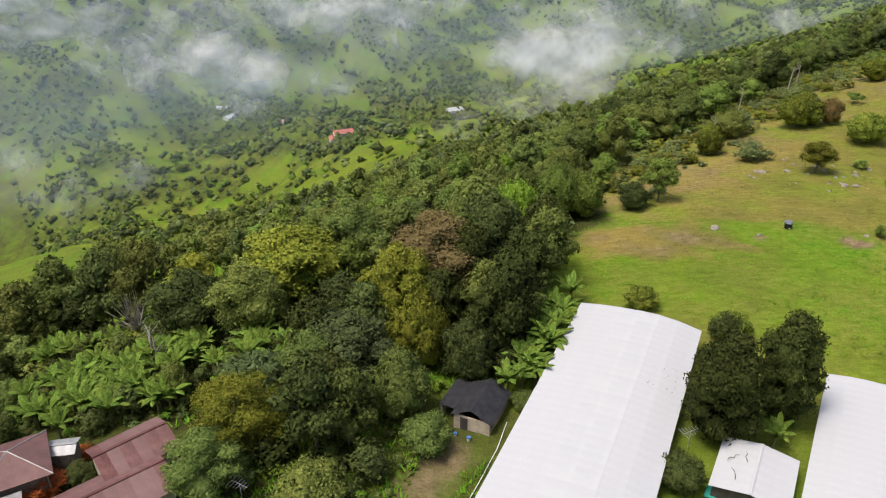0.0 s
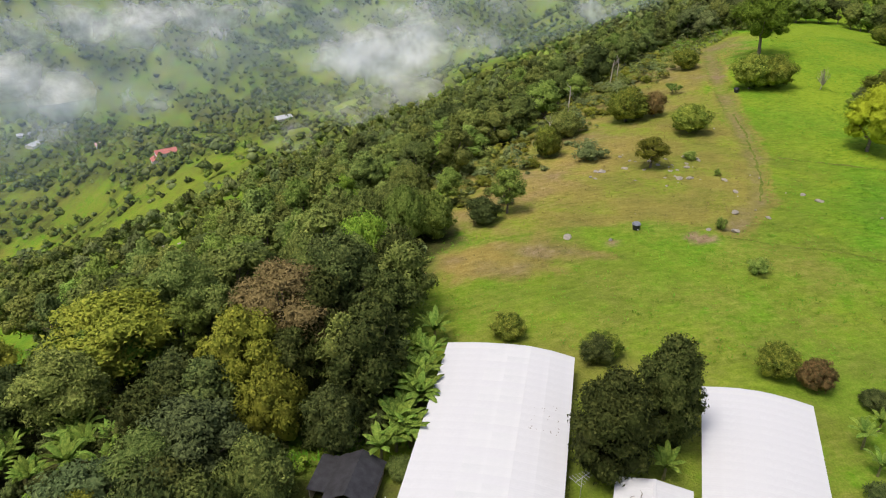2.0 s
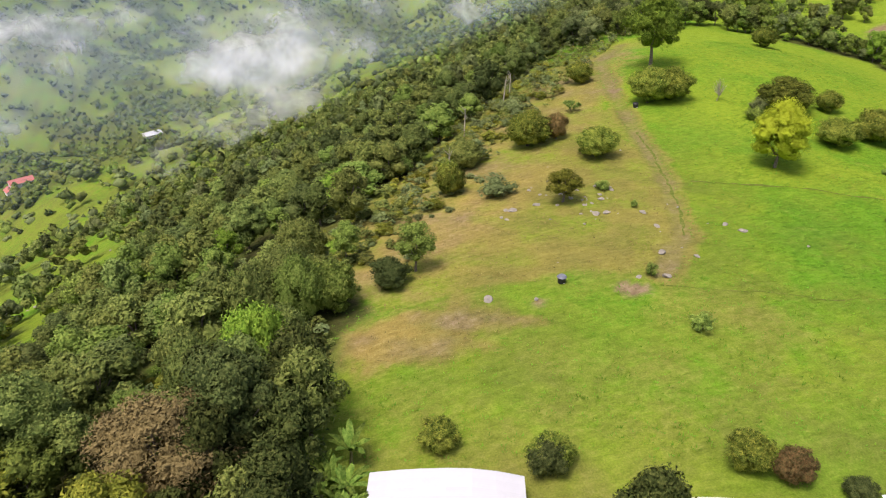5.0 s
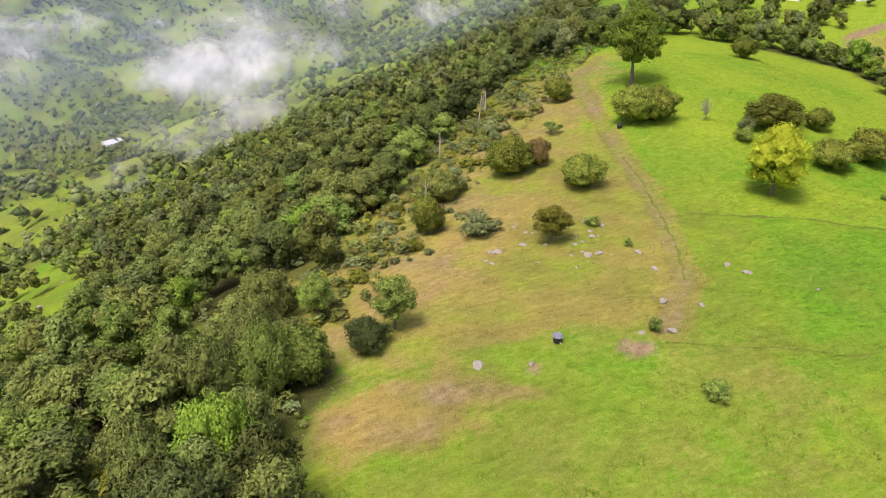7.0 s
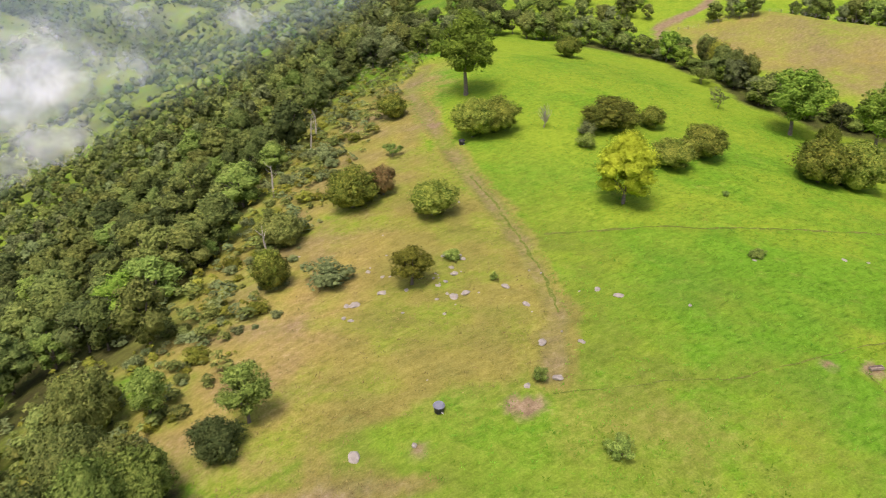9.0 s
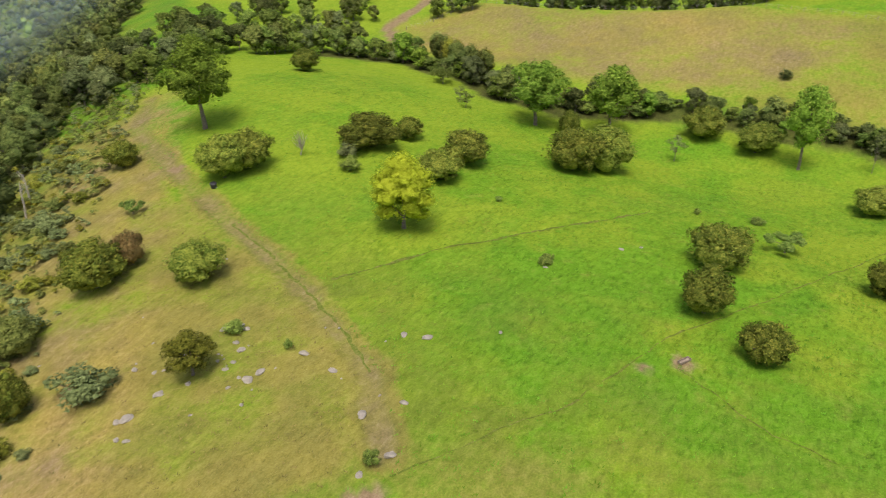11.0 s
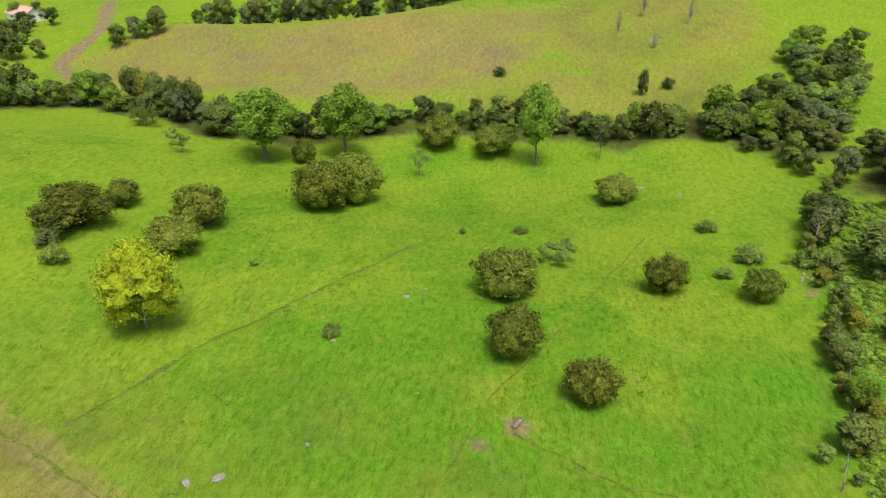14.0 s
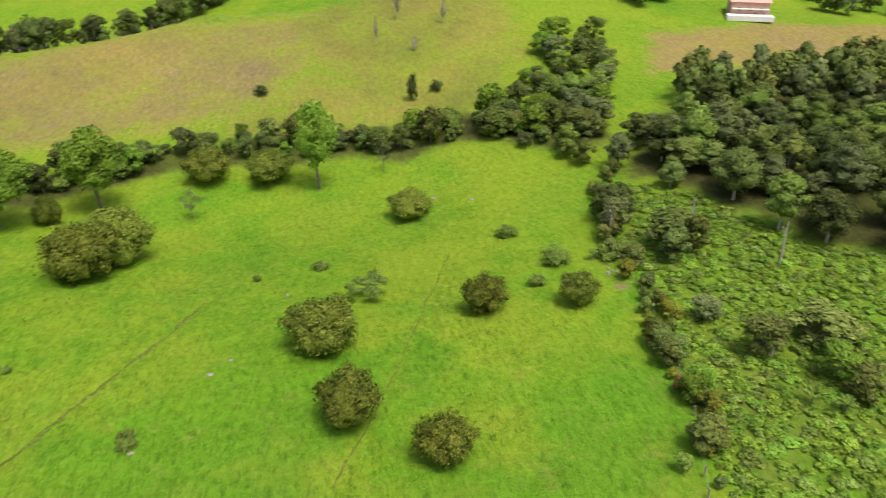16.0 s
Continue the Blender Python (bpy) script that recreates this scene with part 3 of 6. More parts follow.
def clump_normals(rng, co, faces, centres, radii, leaves, uneven=0.45, lift=0.12):
    """Soft outward normals of a crown of clumps; turns the faces to agree with them."""
    centres, radii = np.asarray(centres, float), np.asarray(radii, float)
    out = (co[:, None] - centres[None]) / radii[None, :, None]
    best = np.argmin((out ** 2).sum(2), 1)
    n = out[np.arange(len(co)), best]
    n /= np.linalg.norm(n, axis=1, keepdims=True) + 1e-9
    whole = co - centres.mean(0)
    whole /= np.linalg.norm(whole, axis=1, keepdims=True) + 1e-9
    n = n + 0.6 * whole + np.array([0, 0, lift])
    n[:leaves * 3] += np.repeat(rng.normal(size=(leaves, 3)) * uneven, 3, 0)
    n /= np.linalg.norm(n, axis=1, keepdims=True) + 1e-9
    a, b, c = co[faces[:, 0]], co[faces[:, 1]], co[faces[:, 2]]
    turned = (np.cross(b - a, c - a) * n[faces].sum(1)).sum(1) < 0
    faces = np.where(turned[:, None], faces[:, ::-1], faces)
    return co, faces, n


def core_balls(rng, centres, radii, scale=0.72, n=4, m=6, rough=0.66):
    """Rough dense hearts of the clumps."""
    pieces = []
    for c, r in zip(centres, np.asarray(radii, float)):
        th, ph = np.linspace(0.12, np.pi - 0.12, n), np.arange(m) * 2 * np.pi / m + rng.uniform(0, 1)
        d = np.stack([np.sin(th)[:, None] * np.cos(ph), np.sin(th)[:, None] * np.sin(ph), np.repeat(np.cos(th)[:, None], m, 1)], -1).reshape(-1, 3)
        co = np.asarray(c) + d * r * scale * rng.uniform(rough, 1.14, (n * m, 1))
        i, j = np.arange(n - 1)[:, None] * m, np.arange(m)[None]
        k = (j + 1) % m
        q = np.stack([i + j, i + j + m, i + k + m, i + k], -1).reshape(-1, 4)
        pieces.append((co, np.concatenate([q[:, :3], q[:, [0, 2, 3]]])))
    return merge(pieces)


def clumps(rng, count, width, low, high, clump, taper=0.5, boughs=None):
    """Centres and sizes of the boughs of a crown, and of the tufts on the outside of those boughs."""
    boughs = boughs or max(5, count // 5)
    half, cs, rs = width * 0.5, [], []
    for i in range(boughs):
        f = (i + rng.uniform(0.25, 0.75)) / boughs
        k = math.sqrt(max(0.12, 1 - (2 * f - 1 + taper * 0.3) ** 2))
        size = half * rng.uniform(0.24, 0.46)
        size = min(size, (high - low) * 0.5)
        r = max(0.0, half * k - size) * rng.uniform(0.7, 1.05)
        a = i * 2.4 + rng.uniform(-0.4, 0.4)
        cs.append((r * math.cos(a), r * math.sin(a), low + size * 0.6 + (high - low - size * 1.1) * f))
        rs.append(size)
    middle = np.array([0, 0, low + (high - low) * 0.35])
    for i in range(count):
        k = rng.integers(boughs)
        d = np.asarray(cs[k]) - middle
        d = d / (np.linalg.norm(d) + 0.3) + rng.normal(size=3) * 0.75
        d[2] = abs(d[2]) if d[2] < -0.3 else d[2]
        d /= np.linalg.norm(d)
        cs.append(tuple(np.asarray(cs[k]) + d * rs[k] * rng.uniform(0.72, 0.98)))
        rs.append(min(clump, rs[k]) * rng.uniform(0.25, 0.62))
    return np.array(cs), np.array(rs), boughs


def limbs(rng, height, fork, radius, centres, lean=0.3, sides=6, count=7):
    """A tapered trunk with limbs that reach towards some of the clumps."""
    bend = rng.uniform(-lean, lean, 2)
    trunk = [(bend[0] * (f * 1.5) ** 2 * 0.5, bend[1] * (f * 1.5) ** 2 * 0.5, -0.4 + (fork + 0.4) * f) for f in (0, 0.2, 0.5, 0.8, 1.0)]
    pieces = [tube(trunk, radius * np.array([1.35, 1.05, 0.9, 0.8, 0.72]), sides)]
    top = np.array(trunk[-1])
    for c in centres[:: max(1, len(centres) // count)]:
        mid = top * 0.5 + np.asarray(c) * 0.5 + rng.uniform(-0.25, 0.25, 3) + np.array([0, 0, 0.12 * height * rng.uniform(-0.3, 0.6)])
        pieces.append(tube([top - [0, 0, fork * 0.15], mid, np.asarray(c)], radius * np.array([0.55, 0.35, 0.12]), 5))
    return merge(pieces)


PLANTS = {}


def plant_model(key, seed, width, height, low, count, clump, leaves, size, fork, radius, **more):
    """Trunk and crown meshes of one kind of tree at its usual size."""
    rng = np.random.default_rng(seed)
    cs, rs, boughs = clumps(rng, count, width, low, height, clump, more.get("taper", 0.5), more.get("boughs"))
    core = more.get("core", 0.72)
    crown = merge([leaf_cards(rng, cs, rs, leaves, size, more.get("outward", 0.5), more.get("droop", 0.25), more.get("wide", 0.5), more.get("shell", (0.8, 1.3)), more.get("flat", 0.3), more.get("level", 0.0)),
                   core_balls(rng, cs[:boughs], rs[:boughs], core + 0.08, *more.get("heart", (5, 8))), core_balls(rng, cs[boughs:], rs[boughs:], core, 3, 5)])
    crown = clump_normals(rng, *crown, cs, rs, leaves, more.get("uneven", 0.42), more.get("lift", 0.25))
    trunk = limbs(rng, height, fork, radius, cs, count=more.get("branches", 7))
    PLANTS.setdefault(key, []).append((raw_mesh("crown", crown[0], crown[1], LEAF["green"], True, crown[2]), raw_mesh("trunk", *trunk, BARK, True), width, float(np.percentile(crown[0][:, 2], 98.5))))


for s in (1, 2, 3, 4):
    plant_model("dome", s, 8.2, 5.8, 0.4, 60, 1.5, 6400, 0.3, 1.5, 0.22, droop=0.4, taper=0.2, wide=0.62, core=0.7, shell=(0.8, 1.32), level=0.25, boughs=17)
for s in (5, 6, 7, 8):
    plant_model("broad", s, 9.2, 12.6, 3.0, 34, 1.9, 4000, 0.45, 5.0, 0.28, wide=0.65, core=0.7, boughs=13)
for s in (9, 10):
    plant_model("open", s, 9.6, 13.6, 3.6, 34, 1.5, 5200, 0.4, 4.5, 0.3, core=0.5, shell=(0.7, 1.3), taper=0.1, wide=0.65, boughs=13)
for s in (11, 12, 13):
    plant_model("low", s, 4.0, 2.4, 0.1, 10, 0.8, 850, 0.27, 0.5, 0.06, taper=0.4, wide=0.65, lift=0.5, core=0.6, boughs=8, heart=(4, 6), level=0.6)
for s in (14, 15):
    plant_model("thin", s, 4.0, 5.0, 1.6, 12, 0.6, 480, 0.26, 2.0, 0.07, core=0.1, shell=(0.3, 1.25), wide=0.6, boughs=7)
plant_model("bare", 48, 4.4, 5.0, 1.2, 26, 0.7, 200, 0.17, 1.2, 0.09, core=0.04, shell=(0.2, 1.1), wide=0.35, boughs=16, branches=22)
plant_model("flat", 16, 7.0, 3.4, 2.0, 18, 0.9, 2600, 0.28, 1.8, 0.12, wide=0.65, lift=0.6, core=0.62, boughs=13, level=0.5)
plant_model("lone", 17, 9.6, 10.6, 1.8, 70, 1.7, 9000, 0.32, 2.6, 0.3, taper=0.1, wide=0.65, core=0.72, level=0.25, boughs=15)
plant_model("globe", 46, 9.2, 10.4, 1.6, 150, 1.6, 15000, 0.23, 2.2, 0.26, taper=0.5, wide=0.7, core=0.6, shell=(0.7, 1.4), flat=0.2, uneven=0.35, boughs=26)
plant_model("ridge", 47, 13.4, 17.4, 4.6, 46, 2.4, 9000, 0.4, 6.0, 0.42, core=0.5, shell=(0.7, 1.3), taper=0.2, wide=0.65, boughs=17)
for s in (40, 41):
    plant_model("tower", s, 7.6, 10.8, 0.2, 90, 1.6, 12000, 0.27, 2.5, 0.3, droop=0.45, taper=0.3, wide=0.65, core=0.74, flat=0.4, boughs=26)
for s in (18, 19, 20, 21):
    plant_model("mid", s, 7.6, 8.7, 1.4, 20, 1.9, 1800, 0.44, 3.0, 0.2, core=0.74, wide=0.7, flat=0.4, uneven=0.35, shell=(0.84, 1.26), level=0.25, boughs=10)
for s in (36, 37, 38):
    plant_model("slope", s, 7.8, 7.8, 1.5, 6, 2.2, 300, 0.9, 3.0, 0.2, core=0.82, wide=0.75, flat=0.5, uneven=0.3, shell=(0.9, 1.22), level=0.25, boughs=6, heart=(4, 6))
plant_model("fine", 43, 9.6, 13.0, 3.0, 80, 1.5, 15000, 0.25, 5.0, 0.28, wide=0.5, core=0.6, shell=(0.7, 1.3), boughs=15)
DICE = random.Random(7)


def plant(name, kind, leaf, x, y, width, height, label, category="tree", group="", bark=None):
    """One tree or bush: an empty at its foot with a trunk and a crown."""
    crown, trunk, w, h = DICE.choice(PLANTS[kind])
    root = thing(name, pose(x, y, float(terrain(x, y)) - 0.1, 0, 0, DICE.uniform(0, 360)), label, category, group)
    root.scale = (width / w, width / w, height / h)
    for key, me, mat in (("trunk", trunk, bark or BARK), ("crown", crown, LEAF[leaf])):
        ob = part(key, me, root)
        ob.material_slots[0].link = "OBJECT"
        ob.material_slots[0].material = mat
    return root


def scatter_mesh(model, places, rng, name, material, label, category):
    """Many alike plants joined into one object: places are rows of x, y, width scale, height scale."""
    co, faces, normals = model
    places = np.asarray(places, float)
    n, k = len(places), len(co)
    a = rng.uniform(0, 2 * np.pi, n)
    c, s = np.cos(a)[:, None], np.sin(a)[:, None]
    x = (co[None, :, 0] * c - co[None, :, 1] * s) * places[:, 2:3] + places[:, 0:1]
    y = (co[None, :, 0] * s + co[None, :, 1] * c) * places[:, 2:3] + places[:, 1:2]
    z = co[None, :, 2] * places[:, 3:4] + terrain(places[:, 0], places[:, 1])[:, None]
    allf = (faces[None] + (np.arange(n) * k)[:, None, None]).reshape(-1, faces.shape[1])
    turned = np.stack([normals[None, :, 0] * c - normals[None, :, 1] * s, normals[None, :, 0] * s + normals[None, :, 1] * c, np.repeat(normals[None, :, 2], n, 0)], -1)
    me = raw_mesh(name, np.stack([x, y, z], -1).reshape(-1, 3), allf, material, True, turned)
    put_attribute(me, "tint", np.repeat(rng.uniform(0, 1, n), k))
    return tagged(new(name, me), label, category, kind="stuff")


def grid_places(rng, low, high, gap, jitter=0.45):
    x, y = np.meshgrid(np.arange(low[0], high[0], gap), np.arange(low[1], high[1], gap))
    x, y = x.ravel(), y.ravel()
    return x + rng.uniform(-jitter, jitter, x.size) * gap, y + rng.uniform(-jitter, jitter, x.size) * gap

# trees of the pasture
plant("lone_tree", "globe", "yellow", 112.2, 123.3, 12.4, 12.6, "bright yellow-green tree standing alone in the pasture", "tree")
plant("mango_tree", "dome", "mango", 138.0, 147.3, 14.8, 6.6, "dense dark olive mango tree with a low round crown", "tree", "trees in the pasture")
plant("mango_tree", "dome", "mango", 147.3, 143.5, 6.8, 4.8, "dense dark olive mango tree with a low round crown", "tree", "trees in the pasture")
plant("mango_tree", "dome", "mango", 145.2, 129.0, 11.3, 6.6, "dense dark olive mango tree with a low round crown", "tree", "trees in the pasture")
plant("mango_tree", "dome", "mango", 133.8, 128.5, 10.4, 5.5, "dense dark olive mango tree with a low round crown", "tree", "trees in the pasture")
plant("mango_tree", "dome", "mango", 163.6, 112.6, 13.7, 9.0, "dense dark olive mango tree with a low round crown", "tree", "trees in the pasture")
plant("mango_tree", "dome", "mango", 172.0, 108.4, 14.8, 9.8, "dense dark olive mango tree with a low round crown", "tree", "trees in the pasture")
plant("mango_tree", "dome", "mango", 129.6, 76.0, 11.4, 6.8, "dense dark olive mango tree with a low round crown", "tree", "trees in the pasture")
plant("mango_tree", "dome", "mango", 111.4, 74.5, 8.4, 7.3, "dense dark olive mango tree with a low round crown", "tree", "trees in the pasture")
plant("mango_tree", "dome", "mango", 102.8, 65.6, 7.1, 5.4, "dense dark olive mango tree with a low round crown", "tree", "trees in the pasture")
plant("mango_tree", "dome", "mango", 134.0, 52.1, 7.5, 5.8, "dense dark olive mango tree with a low round crown", "tree", "trees in the pasture")
plant("mango_tree", "dome", "mango", 179.6, 54.2, 10.3, 6.0, "dense dark olive mango tree with a low round crown", "tree", "trees in the pasture")
plant("spreading_tree", "flat", "fresh", 145.1, 67.4, 7.8, 3.4, "small flat-topped green tree in the pasture", "tree")
plant("mango_tree", "dome", "mango", 131.5, 38.5, 6.4, 5.1, "dense dark olive mango tree with a low round crown", "tree", "trees in the pasture")
plant("mango_tree", "dome", "mango", 210.6, 94.6, 11.9, 7.7, "dense dark olive mango tree with a low round crown", "tree", "trees in the pasture")
plant("mango_tree", "dome", "mango", 207.3, 81.1, 12.1, 7.4, "dense dark olive mango tree with a low round crown", "tree", "trees in the pasture")
plant("sapling", "thin", "grey", 193.1, 97.4, 5.4, 6.6, "thin pale sapling with sparse leaves", "tree")
plant("tall_tree", "open", "light", 201.0, 70.6, 10.6, 19.8, "tall green tree with an open leafy crown", "tree", "tall trees by the pasture")
plant("sapling", "thin", "grey", 202.6, 55.7, 4.5, 9.1, "thin pale sapling with sparse leaves", "tree")
plant("tall_tree", "open", "light", 188.6, 131.9, 16.5, 15.8, "tall green tree with an open leafy crown", "tree", "tall trees by the pasture")
plant("tall_tree", "open", "light", 198.4, 115.5, 14.7, 17.5, "tall green tree with an open leafy crown", "tree", "tall trees by the pasture")
plant("mango_tree", "dome", "mango", 191.6, 123.8, 6.6, 5.8, "dense dark olive mango tree with a low round crown", "tree", "trees in the pasture")
plant("spreading_tree", "flat", "fresh", 204.7, 168.4, 6.9, 3.8, "small flat-topped green tree in the pasture", "tree")
plant("sapling", "thin", "grey", 186.4, 152.4, 3.8, 4.2, "thin pale sapling with sparse leaves", "tree")
plant("ridge_tree", "ridge", "light", 126.5, 181.5, 16.0, 19.0, "tall full-crowned green tree on the ridge by the track", "tree")
plant("mango_tree", "dome", "mango", 108.9, 186.9, 7.6, 5.5, "dense dark olive mango tree with a low round crown", "tree", "trees in the pasture")
plant("mango_tree", "dome", "mango", 84.3, 141.9, 9.6, 5.9, "dense dark olive mango tree with a low round crown", "tree", "trees in the pasture")
plant("mango_tree", "dome", "mango", 111.6, 162.2, 10.8, 8.0, "dense dark olive mango tree with a low round crown", "tree", "trees in the pasture")
plant("mango_tree", "dome", "mango", 116.2, 160.4, 10.8, 7.4, "dense dark olive mango tree with a low round crown", "tree", "trees in the pasture")
plant("mango_tree", "dome", "mango", 77.1, 155.8, 11.3, 7.6, "dense dark olive mango tree with a low round crown", "tree", "trees in the pasture")
plant("reddish_bush", "dome", "red", 83.6, 155.2, 5.6, 5.6, "reddish-brown leafy bush on the grass", "bush")
plant("spreading_tree", "flat", "fresh", 95.3, 168.4, 4.8, 2.5, "small flat-topped green tree in the pasture", "tree")
plant("mango_tree", "dome", "mango", 53.5, 141.6, 6.0, 5.7, "dense dark olive mango tree with a low round crown", "tree", "trees in the pasture")
plant("grey_bush", "low", "grey", 59.3, 135.7, 8.2, 3.9, "grey-green straggling bush on the dry slope", "bush", "bushes on the dry slope")
plant("olive_tree", "open", "gold", 67.4, 125.6, 7.4, 5.6, "small olive-green tree on the dry slope", "tree")
plant("olive_tree", "dome", "olive", 61.8, 154.2, 8.4, 5.9, "small olive-green tree on the dry slope", "tree")
plant("grey_bush", "low", "grey", 87.8, 182.9, 7.1, 4.0, "grey-green straggling bush on the dry slope", "bush", "bushes on the dry slope")
plant("mango_tree", "dome", "mango", 178.7, 196.2, 9.2, 5.9, "dense dark olive mango tree with a low round crown", "tree", "trees in the pasture")
plant("spreading_tree", "flat", "fresh", 201.2, 165.8, 7.1, 4.2, "small flat-topped green tree in the pasture", "tree")
plant("bare_tree", "bare", "grey", 125.6, 155.4, 5.0, 5.4, "nearly leafless pale grey tree", "tree", bark=PALE_BARK)
plant("sapling", "thin", "grey", 182.4, 148.7, 5.7, 4.3, "thin pale sapling with sparse leaves", "tree")
plant("light_tree", "open", "fresh", 36.4, 115.1, 6.9, 7.6, "bright light-green leafy tree at the pasture's edge", "tree")
plant("dark_bush", "dome", "dark", 31.7, 113.0, 6.7, 4.5, "low dark green leafy bush", "bush")
plant("light_tree", "open", "fresh", 29.1, 125.9, 5.9, 7.1, "bright light-green leafy tree at the pasture's edge", "tree")
plant("light_tree", "open", "fresh", 51.7, 166.0, 7.7, 4.7, "bright light-green leafy tree at the pasture's edge", "tree")
plant("mango_tree", "dome", "mango", 53.4, 142.3, 5.7, 6.4, "dense dark olive mango tree with a low round crown", "tree", "trees in the pasture")
plant("grey_bush", "low", "grey", 64.7, 155.4, 6.4, 4.7, "grey-green straggling bush on the dry slope", "bush", "bushes on the dry slope")
plant("mango_tree", "dome", "mango", 24.7, 78.4, 4.9, 2.7, "dense dark olive mango tree with a low round crown", "tree", "trees in the pasture")
plant("mango_tree", "dome", "mango", 50.0, 63.6, 5.2, 4.0, "dense dark olive mango tree with a low round crown", "tree", "trees in the pasture")
plant("reddish_bush", "dome", "red", 52.5, 60.7, 4.5, 3.8, "reddish-brown leafy bush on the grass", "bush")
plant("dark_bush", "dome", "dark", 47.9, 45.0, 4.5, 2.5, "low dark green leafy bush", "bush")
plant("dark_bush", "dome", "dark", 56.7, 56.7, 3.5, 1.9, "low dark green leafy bush", "bush")
plant("shrub", "low", "fresh", 114.8, 98.9, 2.6, 0.9, "low green shrub in the grass", "shrub", "shrubs in the pasture")
plant("shrub", "low", "fresh", 160.9, 73.9, 3.8, 1.3, "low green shrub in the grass", "shrub", "shrubs in the pasture")
plant("shrub", "low", "fresh", 157.9, 84.7, 1.9, 1.3, "low green shrub in the grass", "shrub", "shrubs in the pasture")
plant("shrub", "low", "fresh", 145.8, 36.4, 6.3, 2.8, "low green shrub in the grass", "shrub", "shrubs in the pasture")
plant("shrub", "low", "fresh", 161.2, 39.9, 5.1, 1.8, "low green shrub in the grass", "shrub", "shrubs in the pasture")
plant("shrub", "low", "fresh", 76.7, 118.4, 1.5, 1.4, "low green shrub in the grass", "shrub", "shrubs in the pasture")
plant("shrub", "low", "fresh", 64.3, 97.3, 2.3, 2.1, "low green shrub in the grass", "shrub", "shrubs in the pasture")
plant("shrub", "low", "fresh", 61.4, 83.5, 3.5, 2.5, "low green shrub in the grass", "shrub", "shrubs in the pasture")
plant("shrub", "low", "fresh", 113.3, 98.6, 3.1, 1.1, "low green shrub in the grass", "shrub", "shrubs in the pasture")
plant("shrub", "low", "fresh", 76.4, 127.3, 3.4, 1.8, "low green shrub in the grass", "shrub", "shrubs in the pasture")
plant("shrub", "low", "fresh", 126.1, 143.9, 5.0, 2.8, "low green shrub in the grass", "shrub", "shrubs in the pasture")
plant("shrub", "low", "fresh", 132.0, 115.3, 1.7, 1.0, "low green shrub in the grass", "shrub", "shrubs in the pasture")
plant("grey_bush", "low", "grey", 130.0, 147.5, 4.7, 3.1, "grey-green straggling bush on the dry slope", "bush", "bushes on the dry slope")
plant("shrub", "low", "fresh", 144.0, 28.8, 5.3, 2.5, "low green shrub in the grass", "shrub", "shrubs in the pasture")
plant("shrub", "low", "fresh", 139.7, 41.9, 3.5, 1.7, "low green shrub in the grass", "shrub", "shrubs in the pasture")
plant("hill_bush", "low", "dark", 236.5, 35.9, 4.2, 3.3, "small dark bush on the far brown hillside", "bush", "bushes on the far hill")
plant("hill_bush", "low", "dark", 233.7, 42.7, 3.9, 7.4, "small dark bush on the far brown hillside", "bush", "bushes on the far hill")
plant("hill_bush", "low", "dark", 247.1, 81.0, 4.9, 2.6, "small dark bush on the far brown hillside", "bush", "bushes on the far hill")
plant("bare_tree", "bare", "grey", 267.9, 46.6, 3.4, 8.7, "nearly leafless pale grey tree", "tree", bark=PALE_BARK)
plant("bare_tree", "bare", "grey", 281.7, 37.7, 5.3, 10.8, "nearly leafless pale grey tree", "tree", bark=PALE_BARK)
plant("bare_tree", "bare", "grey", 274.6, 24.5, 5.1, 8.6, "nearly leafless pale grey tree", "tree", bark=PALE_BARK)
plant("bare_tree", "bare", "grey", 260.2, 36.6, 5.0, 5.0, "nearly leafless pale grey tree", "tree", bark=PALE_BARK)

# woods on the valley side: the nearest trees one by one, the rest joined
rng = np.random.default_rng(21)
gx, gy = grid_places(rng, (-130, 90), (330, 420), 7.0)
gu = down(gx, gy)
keep = (rng.uniform(size=gx.size) < wooded(gx, gy)) & (gu < 300) & (inside(gx, gy, BARE) < -3)
gx, gy, gu = gx[keep], gy[keep], gu[keep]
order = np.argsort(gu + 0.25 * np.abs(along(gx, gy) - 110))
for n, i in enumerate(order[:240]):
    s = rng.uniform(0.7, 1.25)
    plant("forest_tree", "dome" if n < 14 else "mid", (["green", "fresh", "olive", "light", "green", "dark", "fresh", "olive"] if n < 60 else ["green", "olive", "dark", "green", "dark", "olive", "fresh", "green"])[rng.integers(8)], gx[i], gy[i], 8.6 * s, 8.6 * s * rng.uniform(0.75, 1.3),
          "dense leafy forest tree on the steep valley slope", "tree", "forest trees on the slope")
rest = order[240:]


def model_arrays(key, i):
    me = PLANTS[key][i][0]
    co, f = np.empty(len(me.vertices) * 3, np.float32), np.empty(len(me.loops), np.int32)
    me.vertices.foreach_get("co", co)
    me.loops.foreach_get("vertex_index", f)
    nrm = np.empty(len(me.vertices) * 3, np.float32)
    me.attributes["custom_normal"].data.foreach_get("vector", nrm)
    return co.reshape(-1, 3), f.reshape(-1, 3), nrm.reshape(-1, 3)


